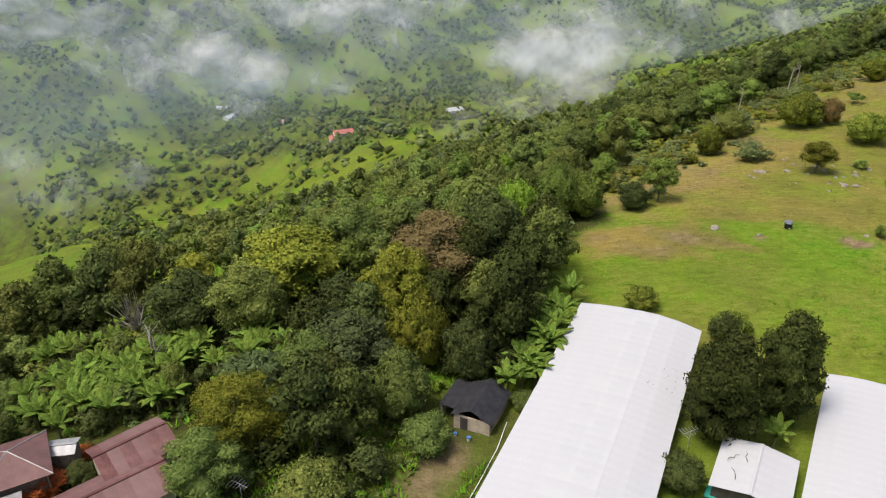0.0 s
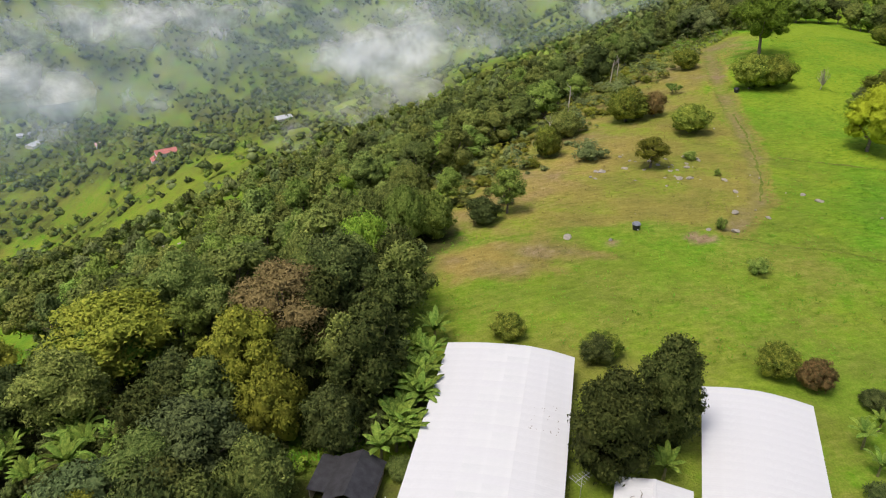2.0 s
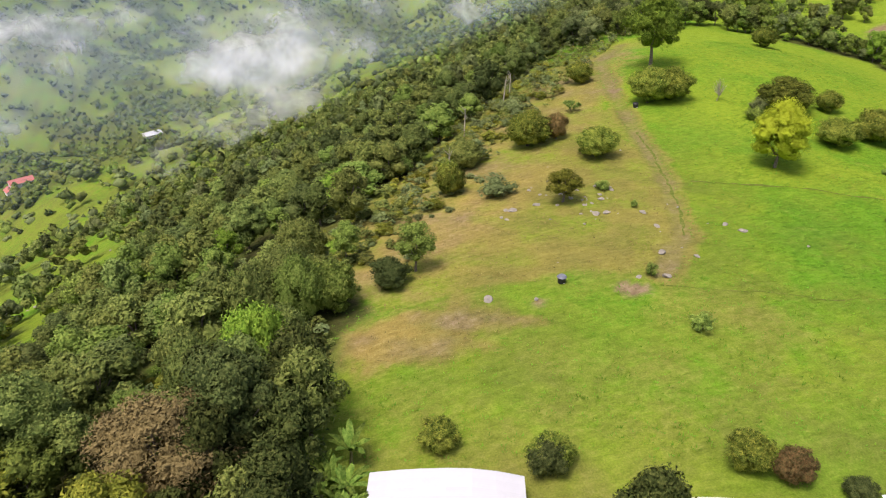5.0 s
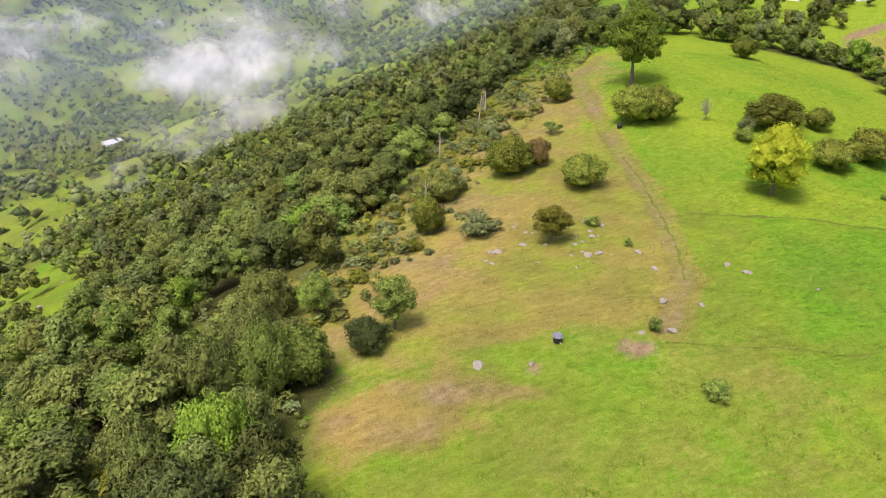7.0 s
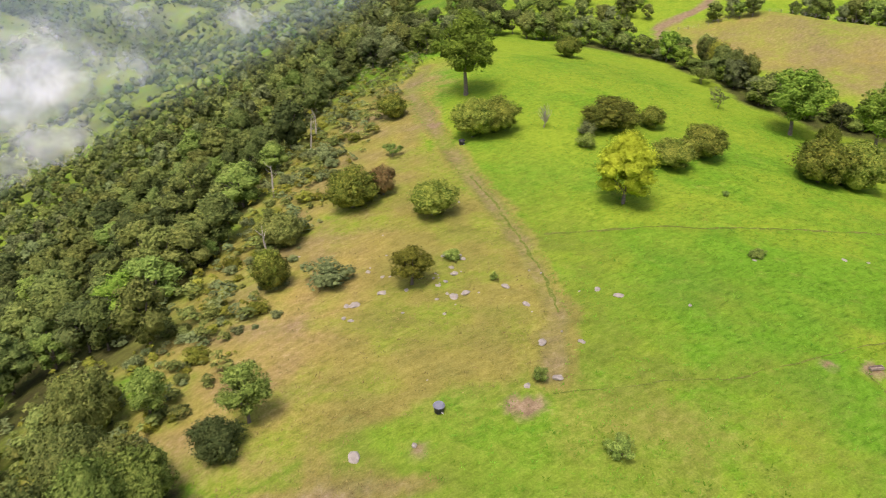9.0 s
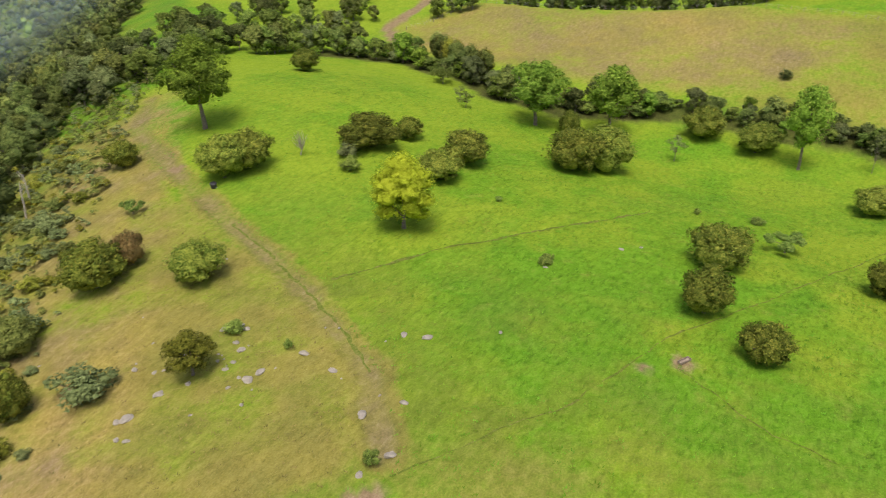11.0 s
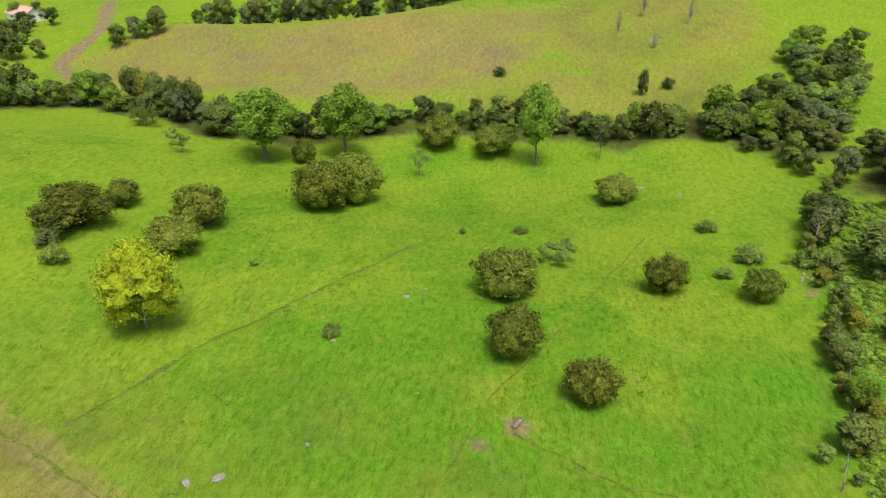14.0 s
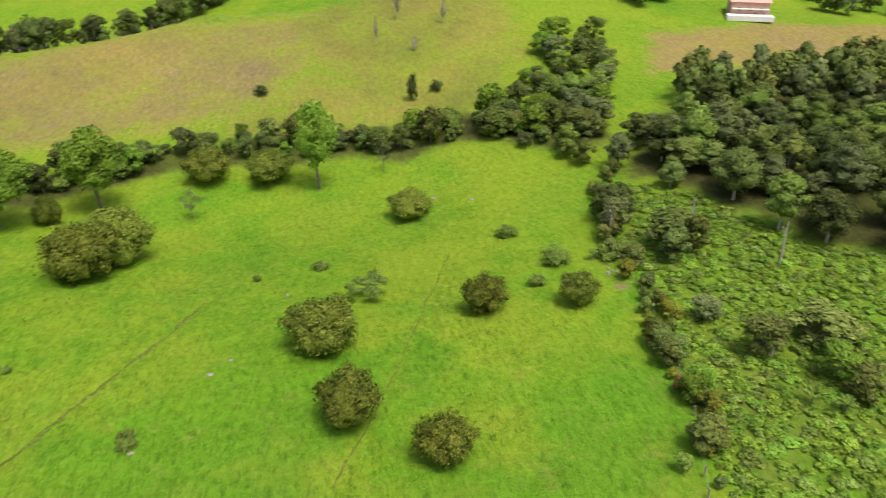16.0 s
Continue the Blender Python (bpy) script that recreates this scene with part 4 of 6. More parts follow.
FAR_TREES = []
for k in range(5):
    a = rng.uniform(0, 6.28)
    cs = np.array([(1.3 * math.cos(a), 1.3 * math.sin(a), 2.6), (-1.2 * math.cos(a), -1.2 * math.sin(a), 3.4 + 0.5 * k), (0.4, -0.8, 4.0)])
    rs = np.array([2.6, 2.1, 2.4]) * rng.uniform(0.85, 1.15, 3)
    FAR_TREES.append(clump_normals(rng, *merge([leaf_cards(rng, cs, rs, 12, 1.6, wide=0.95, flat=0.3, shell=(0.85, 1.25)), core_balls(rng, cs[:2], rs[:2], 1.0, 3, 5, 0.6)]), cs, rs, 12, 0.35))
for j, leaf in enumerate(("green", "olive", "dark", "grey", "olive", "green")):
    for pick, model in ((rest[:800][j::6], model_arrays("slope", j % 3)), (rest[800:][j::6], FAR_TREES[j % 5])):
        s = rng.uniform(0.7, 1.25, len(pick))
        scatter_mesh(model, np.stack([gx[pick], gy[pick], s, s * rng.uniform(0.75, 1.1, len(pick))], -1), rng,
                     "slope_forest", LEAF[leaf], "dense mixed forest canopy on the steep valley side", "forest")

# far woods of the valley and of the mountain across it
fx, fy = grid_places(rng, (-1500, 250), (1500, 2300), 10.0)
fu = down(fx, fy)
bearing = np.degrees(np.arctan2(fx, fy))
keep = (rng.uniform(size=fx.size) < 0.12 + 0.85 * wooded(fx, fy)) & ((fu > 296) | (fx > 328) | (fy > 418)) & (fu > 0) & (fu < 1250) & (bearing > -32) & (bearing < 40)
fx, fy = fx[keep], fy[keep]
dx, dy = grid_places(rng, (-1700, 900), (1700, 2900), 30.0)
keep = (down(dx, dy) > 1240) & (down(dx, dy) < 2000) & (rng.uniform(size=dx.size) < 0.25 + 0.7 * wooded(dx, dy))
dx, dy = dx[keep], dy[keep]
s = rng.uniform(1.6, 3.4, len(dx))
scatter_mesh(FAR_TREES[0], np.stack([dx, dy, s, s * 0.8], -1), rng, "far_woods", LEAF["dark"], "far woods high on the mountain across the valley", "forest")
for j, leaf in enumerate(("green", "fresh", "olive", "grey", "blue")):
    pick = np.arange(len(fx))[j::5]
    s = 0.55 + 1.15 * rng.uniform(0, 1, len(pick)) ** 1.5
    scatter_mesh(FAR_TREES[j], np.stack([fx[pick], fy[pick], s * 1.1, s * 0.85], -1), rng, "far_woods", LEAF[leaf], "far woods and single trees across the misty valley", "forest")

# trees round the farm
plant("farm_tree", "fine", "gold", -19.8, 55.4, 10.5, 9.0, "golden olive broad-crowned tree beside the farm", "tree", "trees round the farm")
plant("farm_tree", "fine", "green", -21.6, 49.4, 8.6, 7.4, "green broad-crowned tree beside the farm", "tree", "trees round the farm")
plant("bare_tree", "bare", "grey", -44.0, 88.0, 9.0, 9.5, "nearly leafless pale grey tree", "tree", bark=PALE_BARK)
plant("farm_tree", "fine", "green", -13.4, 62.1, 10.3, 9.0, "green broad-crowned tree beside the farm", "tree", "trees round the farm")
plant("farm_tree", "dome", "blue", -18.7, 60.5, 10.2, 7.5, "blue-green broad-crowned tree beside the farm", "tree", "trees round the farm")
plant("farm_tree", "lone", "blue", -10.2, 64.2, 11.2, 9.5, "blue-green broad-crowned tree beside the farm", "tree", "trees round the farm")
plant("farm_tree", "dome", "green", -4.4, 59.1, 7.9, 8.0, "green broad-crowned tree beside the farm", "tree", "trees round the farm")
plant("dark_bush", "dome", "green", -1.5, 54.0, 5.6, 3.6, "rounded green bush beside the hut", "bush")
plant("garden_bush", "dome", "olive", -11.6, 47.1, 7.3, 5.0, "olive-green rounded bush beside the farm", "bush", "bushes round the farm")
plant("farm_tree", "lone", "gold", -21.0, 90.0, 17.5, 12.0, "golden olive broad-crowned tree beside the farm", "tree", "trees round the farm")
plant("farm_tree", "lone", "olive", -24.3, 78.4, 10.7, 11.0, "olive-green broad-crowned tree beside the farm", "tree", "trees round the farm")
plant("farm_tree", "lone", "dark", -33.3, 81.8, 11.2, 11.0, "dark green broad-crowned tree beside the farm", "tree", "trees round the farm")
plant("farm_tree", "fine", "brown", -0.6, 81.5, 15.0, 13.5, "brown-leaved broad-crowned tree beside the farm", "tree", "trees round the farm")
plant("farm_tree", "lone", "gold", -5.1, 74.7, 9.6, 12.5, "golden olive broad-crowned tree beside the farm", "tree", "trees round the farm")
plant("farm_tree", "lone", "dark", 6.1, 85.1, 10.2, 14.0, "dark green broad-crowned tree beside the farm", "tree", "trees round the farm")
plant("farm_tree", "lone", "green", -13.6, 98.4, 10.8, 13.0, "green broad-crowned tree beside the farm", "tree", "trees round the farm")
plant("farm_tree", "dome", "gold", -2.7, 68.4, 8.0, 9.0, "golden olive broad-crowned tree beside the farm", "tree", "trees round the farm")
plant("farm_tree", "dome", "dark", 2.7, 64.6, 6.4, 8.0, "dark green broad-crowned tree beside the farm", "tree", "trees round the farm")
plant("farm_tree", "dome", "light", -67.5, 104.1, 8.5, 6.0, "bright light-green broad-crowned tree beside the farm", "tree", "trees round the farm")
plant("garden_bush", "dome", "green", -45.8, 65.6, 4.4, 4.0, "green rounded bush beside the farm", "bush", "bushes round the farm")
plant("garden_bush", "dome", "green", -53.1, 71.7, 5.5, 4.0, "green rounded bush beside the farm", "bush", "bushes round the farm")
plant("garden_bush", "dome", "olive", -30.0, 65.6, 4.3, 5.0, "olive-green rounded bush beside the farm", "bush", "bushes round the farm")
plant("mango_tree", "tower", "deep", 26.4, 54.4, 8.6, 11.6, "large dense dark mango tree between the farm roofs", "tree", "trees by the sheds")
plant("mango_tree", "tower", "deep", 33.0, 56.6, 7.3, 12.4, "large dense dark mango tree between the farm roofs", "tree", "trees by the sheds")
plant("mango_tree", "dome", "mango", 33.2, 71.4, 5.2, 3.2, "large dense dark mango tree between the farm roofs", "tree", "trees by the sheds")
plant("garden_bush", "dome", "dark", 21.1, 48.0, 4.7, 3.6, "dark green rounded bush beside the farm", "bush", "bushes round the farm")
plant("flame_bush", "dome", "flame", -37.9, 50.9, 5.0, 3.0, "bush with flame-red leaves beside the rusty roofs", "bush")
plant("flower_bush", "low", "flame", -36.4, 56.2, 2.6, 1.8, "small orange-leaved garden bush", "bush")
plant("garden_bush", "dome", "green", -37.9, 57.0, 2.9, 2.0, "green rounded bush beside the farm", "bush", "bushes round the farm")
plant("garden_bush", "dome", "dark", -34.6, 52.4, 3.5, 2.5, "dark green rounded bush beside the farm", "bush", "bushes round the farm")
plant("garden_bush", "dome", "dark", 32.5, 70.6, 4.6, 3.4, "dark green rounded bush beside the farm", "bush", "bushes round the farm")
plant("garden_bush", "dome", "green", 8.4, 59.4, 3.4, 2.0, "green rounded bush beside the farm", "bush", "bushes round the farm")

for x, y, wide, tall, leaf, tone in ((-74, 102, 10.5, 14, "dark", "dark green"), (-64, 95, 10.0, 14.5, "olive", "olive-green"), (-66, 108, 11.0, 16, "green", "green"), (-54, 101, 11.5, 15.5, "dark", "dark green"), (-45, 97, 11.5, 15.5, "olive", "olive-green"), (-57, 112, 11.0, 16, "green", "green"), (-84, 112, 11.0, 15, "dark", "dark green"), (-36, 93, 9.0, 11.5, "gold", "golden olive")):
    plant("farm_tree", "broad", leaf, x, y, wide, tall, tone + " broad-crowned tree beside the farm", "tree", "trees round the farm")

# closed wood between the farm and the valley
wx, wy = grid_places(rng, (-125, 52), (18, 112), 5.6)
taken = np.array([(o.location.x, o.location.y) for o in scene.objects if o.parent is None and o.type == "EMPTY"])
for x, y in zip(wx, wy):
    u = float(down(x, y))
    by_hut = -5 < x < 12 and 46 < y < 66
    by_shed = x > 16.6 + (y - 74.4) * 0.46 - 7
    by_roofs = y < 62 + 0.25 * (x + 30) and x < -16
    garden = x < -18 and y < 84 and not (-31 < x < -20 and y > 79)
    if u > 3 or by_hut or (by_shed and y < 86) or by_roofs or garden or y < 50:
        continue
    if np.min(np.hypot(taken[:, 0] - x, taken[:, 1] - y)) < 3.6:
        continue
    s = rng.uniform(0.8, 1.15)
    plant("wood_tree", "broad", ["deep", "dark", "deep", "dark", "olive", "deep", "green"][rng.integers(7)], x, y, 8.0 * s, 11.0 * s, "tall leafy tree in the closed wood beside the farm", "tree", "trees in the farm wood")


# bushes and weeds under the farm trees
def farm_ground_free(x, y):
    """Whether a place near the farm is clear of buildings and paths."""
    by_hut = (x > -2.5) & (x < 9) & (y > 51.5) & (y < 63)
    path = line_distance(x, y, [(-3, 36), (-2, 44), (0, 52), (6, 55)]) < 2.2
    by_shed = x > 16.6 + (y - 74.4) * 0.46 - 1.5
    roofs = (line_distance(x, y, [(-32, 50), (-26, 56)]) < 4.5) | (line_distance(x, y, [(-34, 44), (-26, 50.5)]) < 4.5) | (np.hypot(x + 40, y - 51) < 5) | (np.hypot(x + 39, y - 46) < 4)
    return ~(by_hut | path | by_shed | roofs)


bx, by = grid_places(rng, (-75, 40), (12, 92), 3.4)
for x, y in zip(bx, by):
    if farm_ground_free(x, y) and farm_ground_free(x + 1.5, y - 1) and float(down(x, y)) < (45 if x < -16 else 4) and np.min(np.hypot(taken[:, 0] - x, taken[:, 1] - y)) > 1.3 and rng.uniform() < (0.75 if x > -16 else 0.5):
        s = rng.uniform(1.8, 4.4)
        # mostly dark leaf colours, so the bushes read as shaded gaps between trees
        plant("garden_bush", "low", ["green", "deep", "dark", "deep", "dark"][rng.integers(5)], x, y, s * 1.35, s, "leafy green bush growing wild round the farm", "bush", "wild bushes round the farm")


def line_places(rng, line, gap, spread):
    """Places scattered along a line."""
    got = []
    for (ax, ay), (bx, by) in zip(line[:-1], line[1:]):
        d = math.hypot(bx - ax, by - ay)
        for k in range(max(1, round(d / gap))):
            f = (k + rng.uniform(0.1, 0.9)) / max(1, round(d / gap))
            got.append((ax + (bx - ax) * f + rng.uniform(-spread, spread), ay + (by - ay) * f + rng.uniform(-spread, spread)))
    return got


for s in (31, 32, 33):
    plant_model("hedge", s, 6.0, 6.5, 0.6, 14, 1.5, 1050, 0.46, 1.6, 0.12, core=0.7, taper=0.2, wide=0.65, lift=0.35, boughs=9, heart=(4, 6), level=0.35)
for s in (34, 35):
    plant_model("weed", s, 2.4, 1.3, 0.05, 1, 0.5, 56, 0.4, 0.3, 0.03, taper=0.4, wide=0.7, core=0.3, lift=1.4, uneven=0.3, flat=0.6, boughs=2, heart=(3, 5), level=0.68)

# bushes and trees along the gully
HEDGE_LEAVES = ["green", "dark", "olive", "green", "fresh", "fresh", "grey", "light"]
for x, y in line_places(rng, GULLY, 1.6, 4.2):
    s = 0.45 + 0.85 * rng.uniform() ** 1.4
    plant("gully_tree", "hedge", HEDGE_LEAVES[rng.integers(8)], x, y, 7.2 * s, 5.6 * s * rng.uniform(0.7, 1.5), "leafy tree in the thicket along the gully", "tree", "trees along the gully")
for x, y in line_places(rng, [(230, 186), (220, 170), (212, 154)], 3.0, 2.5):
    plant("bamboo_clump", "hedge", "gold" if rng.uniform() < 0.4 else "olive", x, y, 6.5, 9.5, "tall arching clump of yellow-green bamboo", "bamboo", "bamboo by the gully")
cx, cy = grid_places(rng, (190, -30), (270, 36), 4.8)
for x, y in zip(cx, cy):
    if inside(x, y, [(194, 14), (204, 32), (220, 24), (236, 10), (254, -2), (254, -17), (236, -12), (216, -5), (200, 2)]) > -0.5:
        s = rng.uniform(0.55, 1.25)
        plant("gully_tree", "hedge", HEDGE_LEAVES[rng.integers(8)], x, y, 7.4 * s, 5.8 * s, "leafy tree in the clump on the far hillside", "tree", "trees in the hillside clump")
for x, y in line_places(rng, [(184, 18), (196, 10), (208, 4), (220, -4)], 3.2, 3.5):
    s = rng.uniform(0.6, 1.1)
    plant("gully_tree", "hedge", HEDGE_LEAVES[rng.integers(8)], x, y, 7.0 * s, 6.5 * s, "leafy tree in the thicket along the gully", "tree", "trees along the gully")
# hedgerow on the pasture's edge
for x, y in line_places(rng, FIELD_EDGE, 2.0, 1.8):
    s = rng.uniform(0.25, 0.75)
    plant("hedge_bush", "hedge", ["fresh", "olive", "gold", "olive", "light", "green"][rng.integers(6)], x, y - 1.0, 6.0 * s, 6.0 * s, "uneven bush in the hedgerow beside the pasture", "bush", "hedgerow bushes")
plant("hedge_tree", "hedge", "dark", 157.0, 21.5, 9.0, 7.0, "dark green tree in the hedgerow beside fallow land", "tree", "hedgerow plants")
plant("hedge_tree", "hedge", "grey", 151.8, 23.9, 6.7, 7.0, "grey-green tree in the hedgerow beside fallow land", "tree", "hedgerow plants")
plant("hedge_tree", "hedge", "green", 143.2, 18.2, 10.0, 7.0, "green tree in the hedgerow beside fallow land", "tree", "hedgerow plants")
plant("hedge_tree", "hedge", "olive", 139.4, 15.5, 5.3, 7.0, "olive-green tree in the hedgerow beside fallow land", "tree", "hedgerow plants")
plant("hedge_tree", "hedge", "green", 138.1, 19.9, 6.1, 6.0, "green tree in the hedgerow beside fallow land", "tree", "hedgerow plants")
plant("hedge_bush", "hedge", "red", 117.7, 33.6, 3.7, 3.5, "reddish bush in the hedgerow beside fallow land", "bush", "hedgerow plants")
plant("hedge_bush", "hedge", "green", 113.4, 33.7, 4.9, 4.0, "green bush in the hedgerow beside fallow land", "bush", "hedgerow plants")
plant("hedge_tree", "hedge", "olive", 97.5, 38.8, 5.0, 4.5, "olive-green tree in the hedgerow beside fallow land", "tree", "hedgerow plants")
plant("hedge_tree", "hedge", "light", 105.1, 16.9, 6.3, 5.0, "bright light-green tree in the hedgerow beside fallow land", "tree", "hedgerow plants")
plant("hedge_tree", "hedge", "olive", 111.5, 22.1, 7.0, 6.0, "olive-green tree in the hedgerow beside fallow land", "tree", "hedgerow plants")
plant("hedge_tree", "hedge", "olive", 111.8, 13.2, 10.7, 5.0, "olive-green tree in the hedgerow beside fallow land", "tree", "hedgerow plants")
plant("hedge_tree", "hedge", "olive", 100.9, 16.6, 5.7, 5.0, "olive-green tree in the hedgerow beside fallow land", "tree", "hedgerow plants")
plant("hedge_bush", "hedge", "grey", 121.0, 24.5, 5.3, 4.0, "grey-green bush in the hedgerow beside fallow land", "bush", "hedgerow plants")
plant("hedge_bush", "hedge", "gold", 122.6, 28.8, 3.9, 3.0, "golden olive bush in the hedgerow beside fallow land", "bush", "hedgerow plants")
plant("hedge_bush", "hedge", "red", 107.3, 35.8, 2.6, 2.5, "reddish bush in the hedgerow beside fallow land", "bush", "hedgerow plants")
# trees beyond the brow of the ridge, and hedges on the far fields
for line, gap, spread, low, high in (
    ([(150, 232), (170, 242), (190, 236), (205, 222), (226, 212)], 2.7, 5.0, 0.8, 1.4),
    ([(140, 232), (158, 252), (190, 258), (220, 240), (240, 226)], 4.5, 7.0, 0.9, 1.5),
    ([(150, 262), (190, 285), (230, 268), (256, 246), (268, 238)], 5.5, 9.0, 0.8, 1.4),
    ([(274, 206), (284, 196)], 3.0, 3.0, 0.8, 1.2),
    ([(300, 194), (303, 168), (302, 140), (304, 124), (316, 108), (328, 92), (345, 84)], 2.5, 4.0, 0.6, 1.5),
    ([(262, 232), (275, 246), (290, 246), (300, 262)], 4.0, 5.0, 0.5, 1.0),
    ([(262, -100), (256, -125), (246, -150)], 4.0, 5.0, 0.9, 1.4),
    ([(276, -36), (286, -56), (292, -80), (284, -104), (276, -130)], 4.0, 6.0, 0.9, 1.5),
):
    for x, y in line_places(rng, line, gap, spread):
        s = rng.uniform(low, high)
        plant("hedge_tree", "hedge", HEDGE_LEAVES[rng.integers(7)], x, y, 7.0 * s, 7.0 * s, "leafy tree in a line of trees between far fields", "tree", "trees between the far fields")
# wood beside the fallow land
wx, wy = grid_places(rng, (95, -150), (225, 16), 7.0)
deep = inside(wx, wy, WOOD)
keep = deep > -1
wx, wy, deep = wx[keep], wy[keep], deep[keep]
order = np.argsort(np.hypot(wx - 120, wy - 30))
for i in order[:95]:
    s = rng.uniform(0.75, 1.2)
    plant("wood_tree", "broad" if deep[i] < 7 else "mid", ["dark", "green", "olive", "green", "grey", "fresh"][rng.integers(6)], wx[i], wy[i], 8.5 * s, 8.2 * s * rng.uniform(0.8, 1.25),
          "dark leafy tree in the wood beside fallow land", "tree", "trees in the lower wood", PALE_BARK)
for j, leaf in enumerate(("green", "green", "olive", "grey")):
    pick = order[95:][j::4]
    s = rng.uniform(0.85, 1.25, len(pick))
    scatter_mesh(model_arrays("slope", j % 3), np.stack([wx[pick], wy[pick], s, s * 1.1], -1), rng, "lower_wood", LEAF[leaf], "dense canopy of the wood beyond the fallow land", "forest")
wx, wy = grid_places(rng, (78, -40), (178, 42), 1.4)
keep = (inside(wx, wy, FALLOW) > 0.5) & (rng.uniform(size=wx.size) < 0.9)
wx, wy = wx[keep], wy[keep]
for j, leaf in enumerate(("light", "light", "fresh", "light", "light")):
    pick = np.arange(len(wx))[j::5]
    s = rng.uniform(0.5, 1.15, len(pick))
    scatter_mesh(model_arrays("weed", j % 2), np.stack([wx[pick], wy[pick], s * 1.45, s * 0.5], -1), rng, "tall_weeds", LEAF[leaf], "tall green weeds and young shoots on fallow land", "weeds")
wx, wy = grid_places(rng, (-75, 38), (14, 92), 1.6)
keep = farm_ground_free(wx, wy) & (rng.uniform(size=wx.size) < 0.6) & (down(wx, wy) < np.where(wx < -16, 45, 6))
wx, wy = wx[keep], wy[keep]
for j, leaf in enumerate(("dark", "green", "light")):
    pick = np.arange(len(wx))[j::3]
    s = rng.uniform(0.4, 1.1, len(pick))
    scatter_mesh(model_arrays("weed", j % 2), np.stack([wx[pick], wy[pick], s, s], -1), rng, "farm_weeds", LEAF[leaf], "rank green weeds under the farm trees", "weeds")
# single bushes on the dry upper slope
for x, y in line_places(rng, [(30, 118), (46, 136), (66, 158), (88, 184), (104, 202), (124, 226)], 1.2, 8.5):
    s = rng.uniform(0.7, 2.7)
    plant("slope_bush", "low", ["grey", "olive", "gold", "grey", "olive"][rng.integers(5)], x - 3.5, y + 4, s * 1.8, s * 0.8, "straggling bush on the dry upper slope", "bush", "bushes on the upper slope")
# low scrub at the foot of the trees on the valley side
sx, sy = grid_places(rng, (-60, 84), (190, 260), 2.6)
su = down(sx, sy)
keep = (su > -1 + 9 * step(along(sx, sy), 72, 100)) & (su < 40) & (rng.uniform(size=sx.size) < 0.7)
sx, sy = sx[keep], sy[keep]
for j, leaf in enumerate(("olive", "gold", "grey", "olive")):
    pick = np.arange(len(sx))[j::4]
    s = rng.uniform(0.5, 2.0, len(pick))
    scatter_mesh(model_arrays("weed", j % 2), np.stack([sx[pick], sy[pick], s, s], -1), rng, "slope_scrub", LEAF[leaf], "low straggling scrub on the upper valley slope", "scrub")


# bananas
def banana_meshes(seed):
    r = np.random.default_rng(seed)
    leaves = []
    for i in range(12):
        a, rise, length = i * 2.4 + r.uniform(-0.3, 0.3), r.uniform(0.95, 1.5), r.uniform(2.2, 3.2)
        n = 7
        t = np.linspace(0, 1, n)
        out = length * t * math.cos(rise * 0.8)
        z = 2.3 + length * (t * math.sin(rise) - 0.55 * t * t * (1.5 - rise * 0.5))
        w = 0.25 * np.sin(np.clip(t * 0.93 + 0.07, 0, 1) * np.pi) ** 0.6 + 0.02
        z = z - 0.75
        mid = np.stack([out * math.cos(a), out * math.sin(a), z], -1)
        side = np.array([-math.sin(a), math.cos(a), 0])
        co = np.stack([mid + side * w[:, None] - [0, 0, 0.1], mid, mid - side * w[:, None] - [0, 0, 0.1]], 1)
        co[:, ::2] += r.uniform(-0.04, 0.04, (n, 2, 3))
        k = np.arange(n - 1)[:, None] * 3 + np.array([0, 1])[None]
        leaves.append((co.reshape(-1, 3), np.stack([k, k + 1, k + 4, k + 3], -1).reshape(-1, 4)))
    stem = tube([(0, 0, -0.2), (0.02, 0, 0.5), (0.05, 0.02, 1.1), (0.05, 0.03, 1.7)], [0.17, 0.14, 0.11, 0.07], 7)
    return [raw_mesh("leaf", co, f, LEAF["banana"]) for co, f in leaves], raw_mesh("stem", *stem, STEM, True)


BANANAS = [banana_meshes(s) for s in (1, 2, 3)]


def banana(x, y, size):
    leaves, stem = DICE.choice(BANANAS)
    root = thing("banana_plant", pose(x, y, float(terrain(x, y)), 0, 0, DICE.uniform(0, 360)), "banana plant with long arching light green leaves", "banana plant", "banana plants")
    root.scale = (size, size, size)
    part("stem", stem, root)
    for me in leaves:
        part("leaf", me, root)


for ax, ay, bx, by, count, wide in ((-64, 92, -44, 84, 12, 4), (-46, 76, -34, 68, 22, 5), (-46, 68, -36, 62, 16, 4), (-36, 76, -22, 72, 20, 3.5), (-34, 66, -29, 64, 6, 2), (8, 62, 13, 70, 13, 1.8), (11, 70, 15, 80, 9, 1.6), (-22, 72, -17, 69, 4, 1.5)):
    for k in range(count):
        f = (k + 0.5) / count
        banana(ax + (bx - ax) * f + rng.uniform(-wide, wide), ay + (by - ay) * f + rng.uniform(-wide, wide), rng.uniform(1.0, 1.55))
for x, y, s in ((31.0, 52.6, 1.1), (51.5, 52, 1.0), (53.5, 50, 0.9), (50.2, 48.5, 0.9), (54.5, 53.5, 0.8), (101.5, 22.5, 0.9), (99, 20, 0.8), (109, 10, 0.9)):
    banana(x, y, s)


